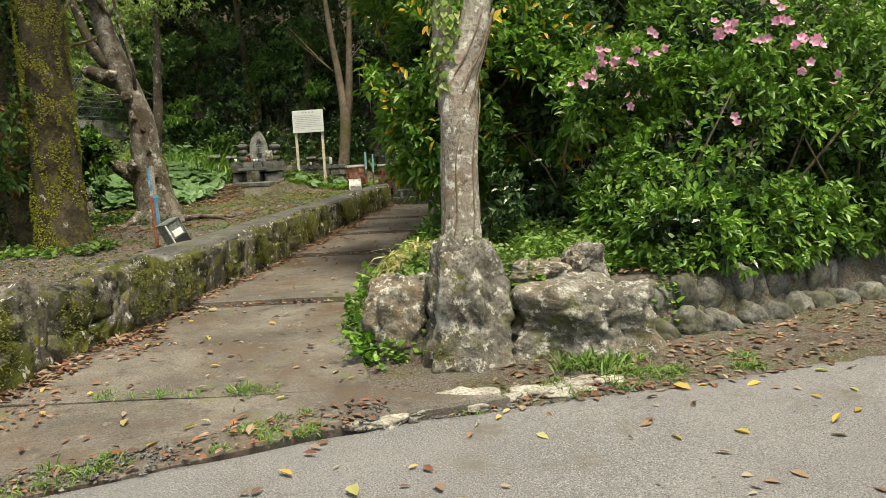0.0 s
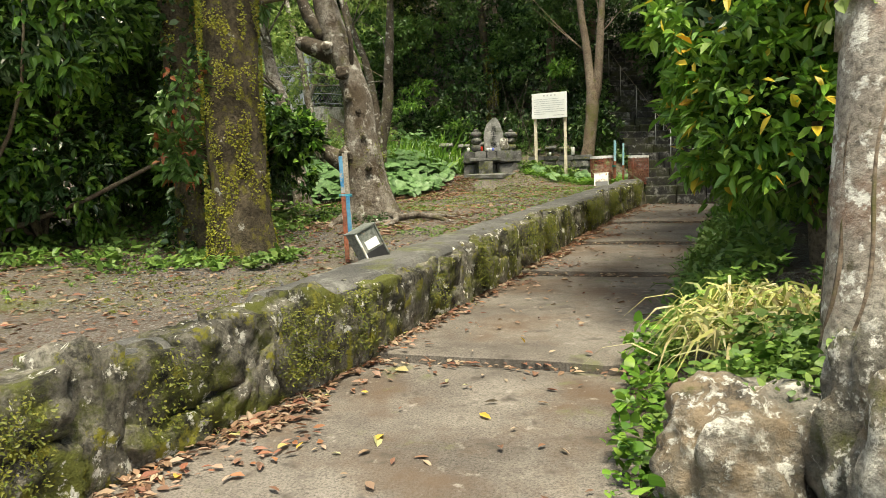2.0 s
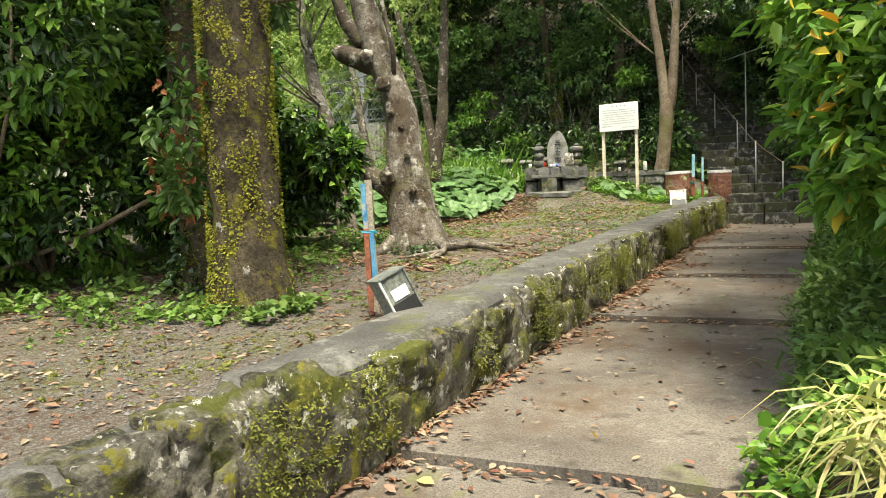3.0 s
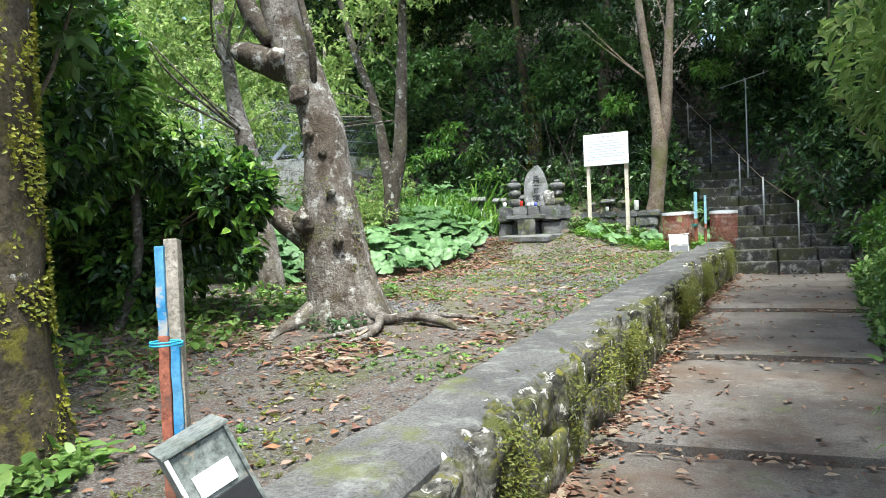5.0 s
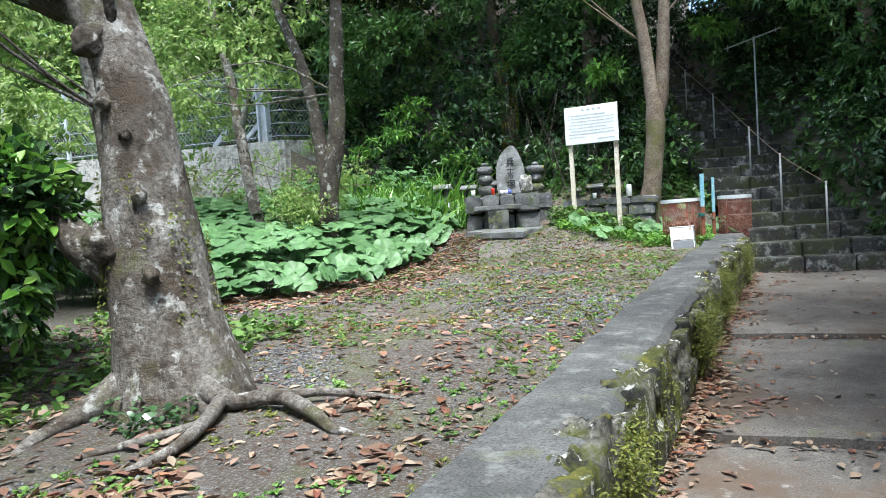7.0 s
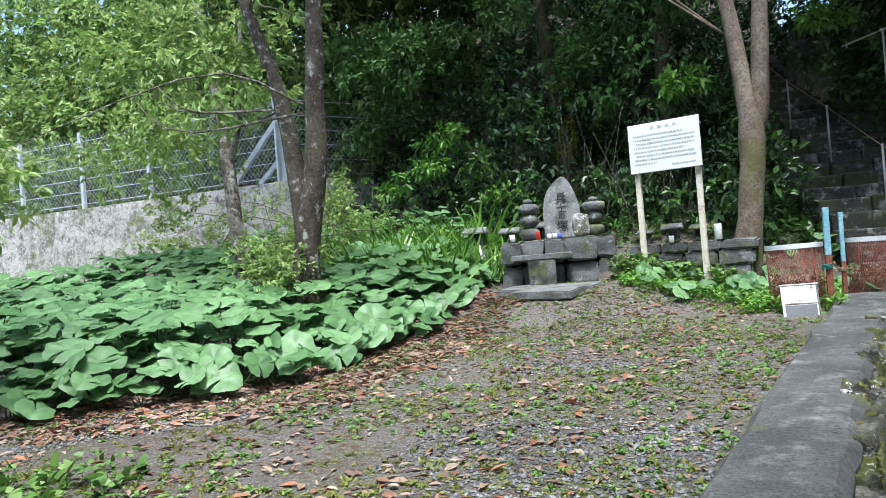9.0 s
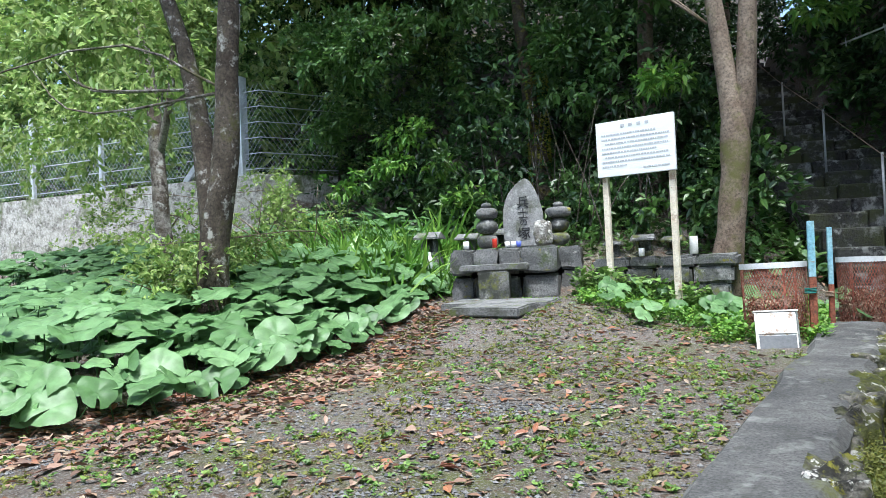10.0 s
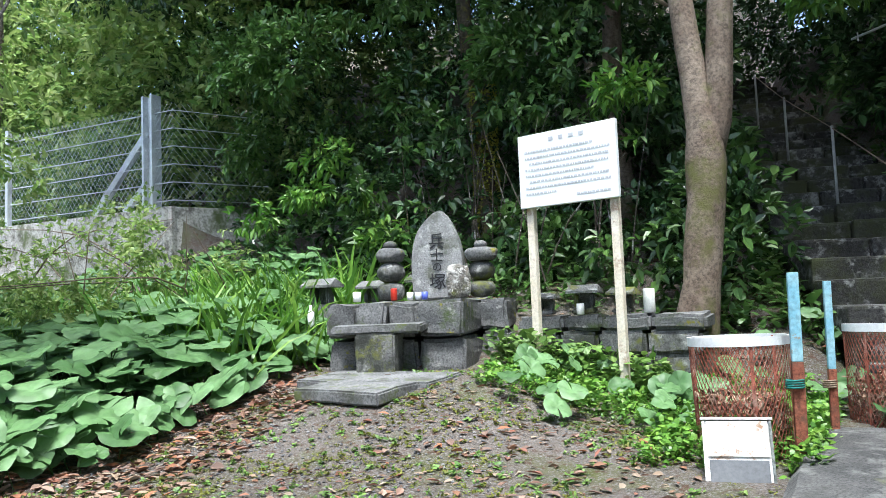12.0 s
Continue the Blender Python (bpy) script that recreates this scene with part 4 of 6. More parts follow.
rowwall = thing("stone_shelf", "low dry-stone shelf behind the notice board", "stone wall")
x = -4.6
k = 0
while x < -3.2:
    w = RNG.uniform(0.34, 0.5)
    for row in (-1, 0, 1):
        b = rough_block(w - 0.015, 0.35, 0.2 if row < 1 else 0.14, k + row * 7, 0.02, 0.03)
        ob = part("stone", b, GREY_STONE if row < 1 else DARK_STONE, rowwall)
        ob.matrix_basis = pose(x + w / 2 + row * 0.05, 23.3, 1.44 + row * 0.2)
    x += w
    k += 1
for px, s, lab in ((-4.35, 0.55, "little stone shrine on the stone shelf"), (-3.98, 0.7, "small stone shrine with broad roof on the shelf"), (-3.62, 0.6, "worn little stone shrine on the shelf")):
    small_shrine(lab, pose(px + 0.05, 23.28, 1.79, 0, 0, RNG.uniform(-8, 8)), s, GREY_STONE)
lathe("jar", [(0.045, 0), (0.05, 0.01), (0.05, 0.2), (0.045, 0.21), (0.04, 0.21)], pose(-3.33, 23.24, 1.79), plain("white_jar", (0.7, 0.7, 0.67), 0.35), "white cylindrical jar on the shelf", "jar")
lathe("cup", [(0.03, 0), (0.035, 0.01), (0.035, 0.1), (0.03, 0.1)], pose(-3.93, 23.16, 1.79), plain("white_cup", (0.75, 0.75, 0.73), 0.35), "white cup before a little shrine", "cup")

# ---- wire bins, stakes ----
M["mesh_rust"] = surface("rust_red_mesh", (0.2, 0.055, 0.035), (0.28, 0.09, 0.06), 5, 40, (((0.36, 0.24, 0.19), 6, (0.58, 0.7)), ((0.12, 0.06, 0.04), 4, (0.62, 0.72))), rough=0.7, relief=0.2, dist=0.003)
M["rim_white"] = plain("white_enamel_rim", (0.72, 0.73, 0.74), 0.45, wear=0.15)


def wire_bin(label, at, r, h, lean):
    t = thing("wire_bin", label, "bin", group="wire bins")
    t.matrix_basis = at
    n, seg = 58, 14
    v, f = [], []
    for way in (1, -1):
        for k in range(n):
            start = len(v)
            for s in range(seg + 1):
                u = s / seg
                a = 2 * math.pi * (k / n) + way * u * 2 * math.pi * seg / n * 0.75
                rr = r * (0.93 + 0.07 * u) + 0.0015 * way
                for da, dr in ((-0.012, 0), (0.012, 0.002)):
                    v.append(((rr + dr) * math.cos(a + da * way), (rr + dr) * math.sin(a + da * way), 0.02 + u * (h - 0.04) + da * 0.12))
            f += [(start + 2 * s, start + 2 * s + 1, start + 2 * s + 3, start + 2 * s + 2) for s in range(seg)]
    from_arrays("mesh", v, f, M["mesh_rust"], t, "rust-red expanded metal mesh")

    def hoop(name, z, rr, thick, tall, mat):
        pts = [(rr * math.cos(a), rr * math.sin(a)) for a in np.linspace(0, 2 * math.pi, 41)[:-1]]
        b = bmesh.new()
        rings = [[b.verts.new((px * q, py * q, z + dz)) for px, py in pts] for q, dz in ((1 - thick, 0), (1 + thick, 0), (1 + thick, tall), (1 - thick, tall))]
        for i in range(4):
            for s in range(40):
                b.faces.new((rings[i][s], rings[i][(s + 1) % 40], rings[(i + 1) % 4][(s + 1) % 40], rings[(i + 1) % 4][s]))
        return part(name, b, mat, t)

    hoop("rim", h - 0.05, r, 0.025, 0.05, M["rim_white"])
    hoop("foot_ring", 0.0, r * 0.93, 0.02, 0.03, M["mesh_rust"])
    for a in (0.9, 3.0, 5.1):
        part("upright", box_bm(0.02, 0.008, h - 0.02, (r * 0.975 * math.cos(a), r * 0.975 * math.sin(a), 0.01), None, 0.002), M["mesh_rust"], t)
    bot = bmesh.new()
    bmesh.ops.create_cone(bot, cap_ends=True, segments=32, radius1=r * 0.92, radius2=r * 0.92, depth=0.012)
    bot.transform(Matrix.Translation((0, 0, 0.02)))
    part("bottom", bot, M["mesh_rust"], t)
    m = 1200
    a, q = RNG.uniform(0, 2 * math.pi, m), np.sqrt(RNG.uniform(0, 1, m)) * r * 0.88
    p = np.stack([q * np.cos(a), q * np.sin(a), RNG.uniform(0.03, h * 0.52, m)], 1)
    vv, ff = leaves(p, RNG.normal(size=(m, 3)), RNG.normal(size=(m, 3)), RNG.uniform(0.03, 0.08, m), RNG.uniform(0.012, 0.035, m))
    tagged(from_arrays("litter", vv, ff, M["leaf_dead"], t, "dead leaves filling the bin"), kind="stuff")
    return t


wire_bin("rust-red wire mesh bin with white rim, full of leaves", pose(-2.34, 21.38, 0.99, -1, -1), 0.275, 0.7, 0)
wire_bin("second wire mesh bin with leaf litter, by the stairs", pose(-1.6, 22.6, 0.97, 0, 2, 70), 0.255, 0.72, 0)
for x, y, h, lab, cut in ((-2.035, 21.2, 1.1, "wooden stake painted pale blue above red, tied with cord", 0.62), (-1.9, 21.83, 1.05, "thinner blue and red painted stake between the bins", 0.52)):
    st = thing("stake", lab, "stake", (x, y, 0.98), "painted stakes")
    b = box_bm(0.06 if cut > 0.6 else 0.045, 0.045, cut, (0, 0, -0.04), None, 0.004)
    b.transform(pose(0, 0, 0, 0, 0.7, 14))
    part("lower_half", b, M["red_paint"], st, "rust-red lower half")
    b = box_bm(0.056 if cut > 0.6 else 0.042, 0.043, h - cut, (0, 0, cut - 0.04), None, 0.004)
    b.transform(pose(0, 0, 0, 0, 0.7, 14))
    part("upper_half", b, M["sky_paint"], st, "pale blue upper half")
    ring_cord("cord", st, (-0.01, 0, cut * 0.7), 0.045 if cut > 0.6 else 0.036, M["cord"] if cut > 0.6 else M["wire"], 4)

# ---- handrail posts and cable on the stairs, small aerial ----
M["rail_metal"] = plain("dull_metal", (0.5, 0.5, 0.48), 0.5, 0.4)
rail = thing("handrail", "thin metal handrail posts up the stone steps", "handrail")
tops = []
for k, (x, y, h) in enumerate(((-0.28, 22.4, 0.9), (-0.84, 23.55, 1.0), (-1.28, 24.8, 0.95), (-1.92, 26.6, 1.0), (-2.55, 28.4, 1.0), (-3.1, 30.1, 1.0))):
    z = 0.49 + 0.215 * (math.floor((y - 21.9) / 0.44) + 1)
    tops.append((x, y, z + h - 0.03))
    part("post", tube_bm([(x, y, z - 0.12), (x, y, z + h)], [0.016, 0.016], 10), M["rail_metal"], rail, smooth=True)
wires = spline(tops, 60)
part("cable", tube_bm(wires, [0.006] * 60, 6), M["wire"], rail, smooth=True)
aerial = thing("aerial", "thin bare aerial on a pole above the stairs", "aerial", (-1.1, 25.7, 0))
part("pole", tube_bm([(0, 0, ground_z(-1.1, 25.7) - 0.1), (0, 0, 4.75)], [0.018, 0.016], 8), M["rail_metal"], aerial)
part("boom", tube_bm([(-0.55, 0, 4.58), (0.5, 0, 4.86)], [0.013, 0.013], 8), M["rail_metal"], aerial)
for u in (0.06, 0.5, 0.9):
    q = Vector((-0.55, 0, 4.58)).lerp(Vector((0.5, 0, 4.86)), u)
    part("element", tube_bm([q + Vector((0, -0.12, -0.08)), q + Vector((0, 0.12, 0.08))], [0.008, 0.008], 6), M["rail_metal"], aerial)

# ---- concrete wall with wire fence ----
M["pale_concrete"] = surface("pale_stained_concrete", (0.36, 0.345, 0.31), (0.5, 0.485, 0.45), 1.2, 30, (((0.1, 0.095, 0.08), 5, (0.5, 0.7)), ((0.5, 0.49, 0.46), 14, (0.56, 0.66)), ((0.1, 0.125, 0.05), 1.5, (0.58, 0.72))), relief=0.5, dist=0.012)
M["galvanised"] = plain("galvanised_steel", (0.6, 0.63, 0.66), 0.45, 0.3)
fence_z = 3.73
FENCE = [(-34.0, 23.4), (-11.75, 25.1), (-11.0, 26.6)]
cwall = thing("wall_concrete", "stained concrete retaining wall below a wire fence", "wall", kind="structure")
for (x0, y0), (x1, y1) in zip(FENCE, FENCE[1:]):
    L, a = math.hypot(x1 - x0, y1 - y0), math.degrees(math.atan2(y1 - y0, x1 - x0))
    b = box_bm(L + 0.15, 0.3, 3.1, (L / 2, 0.15, -3.1), None, 0.02)
    bmesh.ops.subdivide_edges(b, edges=[e for e in b.edges if e.calc_length() > 2], cuts=8, use_grid_fill=True)
    ob = part("wall_face", b, M["pale_concrete"], cwall)
    ob.matrix_basis = pose(x0, y0, fence_z, 0, 0, a)
fence = thing("wire_fence", "galvanised chain-link fence with steel posts on the wall", "fence", (0, 0, 0))
for (x0, y0), (x1, y1), tall in ((FENCE[0], FENCE[1], 1.75), (FENCE[1], FENCE[2], 1.75)):
    L = math.hypot(x1 - x0, y1 - y0)
    dx, dy = (x1 - x0) / L, (y1 - y0) / L
    n = int(L / 2.2)
    for k in range(1 if L < 8 else 0, n + (1 if L < 8 else 0)):
        d = L - 4.35 - 2.2 * (n - 1 - k) if L > 8 else k * 1.0
        if d < 0 or d > L:
            continue
        part("fence_post", box_bm(0.09, 0.09, tall + 0.15, (x0 + dx * d, y0 + dy * d + 0.12, fence_z), None, 0.008), M["galvanised"], fence)
    for k in range(6):
        z = fence_z + 0.12 + k * 0.31
        part("rail_wire", tube_bm([(x0, y0 + 0.12, z), (x1, y1 + 0.12, z)], [0.009, 0.009], 6), M["galvanised"], fence)
    v, f = [], []
    for way in (1, -1):
        for d in np.arange(0, L, 0.11):
            e = d + way * tall * 0.8
            u0, u1 = 0.0, 1.0
            if e > L:
                u1 = (L - d) / (e - d)
            if e < 0:
                u1 = d / (d - e)
            p = [(x0 + dx * (d + (e - d) * u), y0 + dy * (d + (e - d) * u) + 0.12, fence_z + 0.05 + tall * u) for u in (u0, u1)]
            s = len(v)
            v += [(p[0][0] - 0.004, p[0][1], p[0][2]), (p[0][0] + 0.004, p[0][1], p[0][2]), (p[1][0] + 0.004, p[1][1], p[1][2]), (p[1][0] - 0.004, p[1][1], p[1][2])]
            f.append((s, s + 1, s + 2, s + 3))
    tagged(from_arrays("mesh_wire", v, f, M["galvanised"], fence), kind="stuff")
gate = thing("steel_stanchion", "pale steel end post with slanting braces on the wall", "fence post", (-12.3, 25.22, fence_z))
for dx, wd in ((-0.11, 0.05), (0.11, 0.05)):
    part("flange", box_bm(wd, 0.2, 2.0, (dx, 0, 0), None, 0.005), M["galvanised"], gate)
part("web", box_bm(0.2, 0.02, 1.98, (0, 0.02, 0), None, 0.003), M["galvanised"], gate)
part("brace", tube_bm([(-0.1, 0, 1.35), (-1.5, -0.05, 0.02)], [0.075, 0.075], 4), M["galvanised"], gate)
part("brace", tube_bm([(-0.1, 0, 0.5), (-0.65, -0.05, 0.02)], [0.06, 0.06], 4), M["galvanised"], gate)


# ---- plants ----
low_ground = lambda x, y: ground_z(x, y) + 0.05


def surf_z(x, y):
    """The top of whatever covers the ground."""
    if y < road_y(x):
        return -0.108
    wx = wall_x(y)
    if wx < x < path_x(y) + 0.05 and y < 21.9:
        return path_z(y) + 0.008
    if wx - 0.45 < x <= wx and y < 21.8:
        return terrace_z(y) + 0.062
    return ground_z(x, y)


def scatter(n, x0, x1, y0, y1, want=None, gaps=0.0, at=0.0):
    """n places in a rectangle of the plan where want(x, y) holds, thinned by noise."""
    out = []
    tries = 0
    while len(out) < n and tries < 40:
        tries += 1
        for x, y in zip(RNG.uniform(x0, x1, n), RNG.uniform(y0, y1, n)):
            if len(out) < n and (not want or want(x, y)) and (not gaps or noise.noise(Vector((x * gaps, y * gaps, 2))) > at):
                out.append((x, y))
    return np.array(out)


def litter(label, spots, size, mat, lift=0.004, name="fallen_leaves"):
    n = len(spots)
    z = np.array([surf_z(x, y) for x, y in spots]) + lift + RNG.uniform(0, 0.006, n)
    way = np.stack([RNG.normal(size=n), RNG.normal(size=n), RNG.normal(size=n) * 0.1], 1)
    face = np.stack([RNG.normal(size=n) * 0.3, RNG.normal(size=n) * 0.3, np.ones(n)], 1)
    ln = size * RNG.uniform(0.5, 1.3, n)
    v, f = leaves(np.column_stack([spots, z]), way, face, ln, ln * RNG.uniform(0.3, 0.55, n), 0.25)
    return tagged(from_arrays(name, v, f, mat), label, "fallen leaves", kind="stuff")


def weeds(label, spots, per, size, mat, up=0.9, aspect=0.4, name="weeds", lift=0.0, tall=0.0, droop=0.3):
    """Tufts of leaves on the ground."""
    z = np.array([surf_z(x, y) for x, y in spots])
    at = np.repeat(np.column_stack([spots, z]), per, 0)
    n = len(at)
    scale = np.repeat(RNG.uniform(0.5, 1.3, len(spots)), per)
    at = at + RNG.normal(size=(n, 3)) * np.array([1, 1, 0]) * (size * 0.35) + np.stack([np.zeros(n), np.zeros(n), lift + RNG.uniform(0, 1, n) * tall * scale], 1)
    way = np.stack([RNG.normal(size=n), RNG.normal(size=n), up + RNG.normal(size=n) * 0.3], 1)
    face = np.stack([RNG.normal(size=n) * 0.4, RNG.normal(size=n) * 0.4, np.ones(n)], 1)
    ln = size * scale * RNG.uniform(0.6, 1.2, n)
    v, f = leaves(at, way, face, ln, ln * aspect, 0.2, droop)
    return tagged(from_arrays(name, v, f, mat), label, "weeds", kind="stuff")


def grass(label, spots, per, size, mat, lean=0.5, name="grass", width=0.05, droop=0.45, thing_of=None):
    ob = weeds(label, spots, per, size, mat, 1.0 / lean, width, name, droop=droop)
    ob["category"] = "grass"
    return ob


def parented(ob, t):
    ob.parent = t
    ob.matrix_parent_inverse = Matrix.Translation(-Vector(t.location))
    return ob


def crown(t, blobs, clusters, per, size, mat, name="crown", **kw):
    return parented(foliage(name, blobs, clusters, per, size, M[mat], None, low=low_ground, **kw), t)


def branches(t, roots, blobs, count, r=0.02, mat="twig"):
    """Thin limbs from near the roots out into the crown."""
    for k in range(count):
        x, y, z, rx, ry, rz = blobs[k % len(blobs)]
        o = roots[k % len(roots)]
        d = unit(RNG.normal(size=3))
        e = np.array([x, y, z]) + d * np.array([rx, ry, rz]) * 0.85
        mid = (np.array(o) + e) / 2 + RNG.normal(size=3) * 0.1 * (0.6 + np.linalg.norm(e - np.array(o)))
        parented(part("branch", limb([(*o, r), (*mid, r * 0.7), (*e, r * 0.25)], 8, 6, 0.05, k), M[mat], None, smooth=True), t)


# azalea with flowers
blobs = [(3.1, 7.75, 1.35, 1.15, 0.9, 1.05), (4.6, 8.35, 1.6, 1.5, 1.2, 1.45), (3.5, 8.3, 2.5, 1.3, 1.0, 1.0), (2.2, 7.9, 0.85, 0.7, 0.6, 0.55), (6.2, 9.4, 1.8, 1.6, 1.3, 1.7), (2.0, 7.85, 2.0, 0.6, 0.5, 0.5)]
az = thing("azalea_bush", "large azalea bush with glossy leaves and pink flowers", "bush", (3.4, 8.1, 0.35))
blobs += [(x, kerb_y(x) + 0.42, 0.74, 0.5, 0.4, 0.34) for x in np.arange(2.3, 7, 0.6)] + [(x, kerb_y(x) + 0.2, 0.5, 0.34, 0.26, 0.16) for x in np.arange(2.7, 7, 0.55)]
crown(az, blobs, 7400, 9, 0.085, "leaf_azalea", name="foliage", shell=0.72, gap_at=-0.28, aspect=0.42, fold=0.15)
# Inner azalea leaves coloured darker to stand in for shade inside the bush.
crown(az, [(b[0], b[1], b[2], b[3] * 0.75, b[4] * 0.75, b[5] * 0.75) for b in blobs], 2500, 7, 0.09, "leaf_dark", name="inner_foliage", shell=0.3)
branches(az, [(3.2, 8.1, 0.3), (4.5, 8.6, 0.3)], blobs[:3], 14, 0.025)
fv, ff = [], []
for cx, cy, cz, n in ((1.62, 7.42, 2.08, 7), (1.8, 7.4, 2.3, 7), (1.95, 7.4, 2.22, 5), (2.2, 7.35, 2.42, 4), (2.32, 7.3, 2.3, 3), (2.77, 7.1, 2.4, 9), (3.2, 7.0, 2.47, 8), (3.38, 6.98, 2.24, 9), (2.95, 7.0, 2.3, 3), (2.05, 7.38, 1.92, 2), (2.85, 6.95, 1.62, 2), (3.35, 6.95, 1.98, 2), (3.7, 7.0, 1.95, 2)):
    for _ in range(n):
        c = np.array([cx, cy, cz]) + RNG.normal(size=3) * np.array([0.07, 0.03, 0.05])
        out = unit(np.array([-0.2, -1, 0.3]) + RNG.normal(size=3) * 0.5)
        s1 = unit(np.cross(out, (0, 0, 1)))
        s2 = np.cross(s1, out)
        ways = np.array([out * 0.55 + s1 * math.cos(a) + s2 * math.sin(a) for a in np.linspace(0, 2 * math.pi, 6)[:-1] + RNG.uniform(0, 1)])
        v, f = leaves(np.repeat(c[None], 5, 0), ways, np.repeat(out[None], 5, 0), 0.05, 0.036, 0.1)
        bm_ = from_arrays("flower", v, f, M["flower"])
        parented(bm_, az)

# evergreen with yellow leaves over the path
blobs = [(0.35, 9.3, 1.75, 0.75, 1.0, 0.75), (0.75, 9.5, 2.9, 1.15, 1.4, 0.9), (0.6, 10.3, 4.2, 1.6, 1.8, 1.2), (1.3, 8.9, 2.2, 0.9, 0.8, 0.9), (0.0, 9.2, 2.5, 0.55, 0.9, 0.7)]
yb = thing("evergreen_tree", "glossy evergreen with some yellow leaves overhanging the path", "tree", (0.75, 9.7, 0.4))
crown(yb, blobs, 4300, 7, 0.11, "leaf_azalea", shell=0.62, aspect=0.45)
crown(yb, blobs, 520, 2, 0.115, "leaf_yellow", name="yellow_leaves", shell=0.95, aspect=0.45)
# Dark inner leaves put the crown's inner shade into colour.
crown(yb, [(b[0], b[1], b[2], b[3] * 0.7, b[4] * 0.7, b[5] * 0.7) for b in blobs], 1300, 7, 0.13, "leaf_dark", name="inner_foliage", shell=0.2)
parented(part("trunk", limb([(0.75, 9.7, 0.3, 0.14), (0.7, 9.7, 1.2, 0.11), (0.75, 9.8, 3.0, 0.08), (0.7, 10, 4.6, 0.04)], 12, 10, 0.1), M["bark_brown"], None, smooth=True), yb)
branches(yb, [(0.72, 9.7, 1.2), (0.74, 9.75, 2.2)], blobs, 16, 0.022)

# dark shrubs behind the bed, ivy-like cover round the tree
bed = thing("shrub", "dark glossy evergreen shrubs behind the pale tree", "bush", (1.7, 9.2, 0.4))
blobs = [(1.6, 8.7, 1.5, 0.9, 0.8, 0.9), (2.0, 9.4, 2.7, 1.3, 1.0, 1.2), (1.2, 8.4, 0.9, 0.6, 0.5, 0.4), (3.0, 10.3, 3.6, 2.0, 1.4, 1.4), (5.5, 11, 3.6, 2.4, 1.5, 1.6)]
crown(bed, blobs, 4200, 7, 0.1, "leaf_dark", name="foliage", shell=0.5)
# Outer leaves in a lighter green, painted as if lit.
crown(bed, blobs[:2], 500, 6, 0.1, "leaf_mid", name="young_leaves", shell=0.9)
branches(bed, [(1.7, 9.1, 0.4)], blobs[:3], 9, 0.018)
vine = thing("climbing_vine", "ivy climbing the pale tree stem", "vine", (0.46, 6.6, 0.4))
n = 240
zz = RNG.uniform(1.9, 3.4, n)
aa = RNG.uniform(math.pi * 0.9, math.pi * 1.9, n)
pos = np.stack([0.37 + 0.11 * np.cos(aa), 6.68 + 0.1 * np.sin(aa), zz], 1)
v, f = leaves(pos, np.stack([np.cos(aa) * 0.4, np.sin(aa) * 0.4, -np.ones(n)], 1) + RNG.normal(size=(n, 3)) * 0.3, np.stack([np.cos(aa), np.sin(aa), np.zeros(n) + 0.3], 1), 0.075, 0.06)
parented(from_arrays("leaves", v, f, M["leaf_light"]), vine)
for ph, r0 in ((0.3, 0.01), (1.9, 0.008), (2.7, 0.011), (3.4, 0.009), (4.3, 0.007)):
    us = np.linspace(0, 1, 40)
    zs = 0.4 + 2.2 * us
    rad = np.interp(zs, (0.4, 0.6, 1.1, 2.1), (0.197, 0.182, 0.16, 0.153))
    pts = [(np.interp(z, (0.3, 2.1, 2.7), (0.41, 0.48, 0.66)) + r * math.cos(ph + 3.0 * u + 0.4 * math.sin(9 * u)), np.interp(z, (0.3, 2.1, 2.7), (6.62, 6.7, 6.75)) + r * math.sin(ph + 3.0 * u + 0.4 * math.sin(9 * u)), z) for u, z, r in zip(us, zs, rad)]
    parented(part("stem", tube_bm(pts, [r0] * 40, 6), M["bark_brown"], None, smooth=True), vine)

in_bed = lambda x, y: x > path_x(y) + 0.12 and y > kerb_y(x) + 0.2 and math.hypot(x - 0.2, y - 7.85) > 0.6
weeds("leafy green weeds covering the planting bed", scatter(1700, -0.6, 3.2, 6.2, 8.6, in_bed, 1.1, -0.12), 14, 0.055, M["weed"], 0.8, 0.5, tall=0.24)
weeds("broad-leaved weeds round the rocks", scatter(260, -0.6, 2.2, 5.75, 7.2, lambda x, y: in_bed(x, y + 0.25), 1.6, 0.0), 10, 0.07, M["leaf_azalea"], 0.7, 0.55, tall=0.15)
grass("dry pale grass clump beside the boulders", np.array([(0.12, 7.45), (0.25, 7.55), (0.12, 7.75), (0.35, 7.8), (0.04, 7.95), (0.3, 8.05), (0.15, 8.2), (0.45, 7.95)]), 150, 0.5, M["dry_grass"], 0.8, droop=0.8, width=0.034)
grass("yellow-green grass tuft in the bed", np.array([(1.25, 7.1), (1.35, 7.2), (1.15, 7.25)]), 70, 0.32, M["dry_grass"], 0.5, width=0.035)
weeds("broad-leaved seedlings along the path's edge", scatter(110, -0.75, 0.5, 5.7, 8.6, lambda x, y: -0.04 < x - path_x(y) < 0.24), 9, 0.075, M["leaf_azalea"], 0.8, 0.5, tall=0.22)
grass("fine grass beside the path", scatter(220, -0.5, 0.6, 8.2, 13, lambda x, y: 0.05 < x - path_x(y) < 0.5), 22, 0.3, M["weed"], 0.9, width=0.05, droop=0.7)

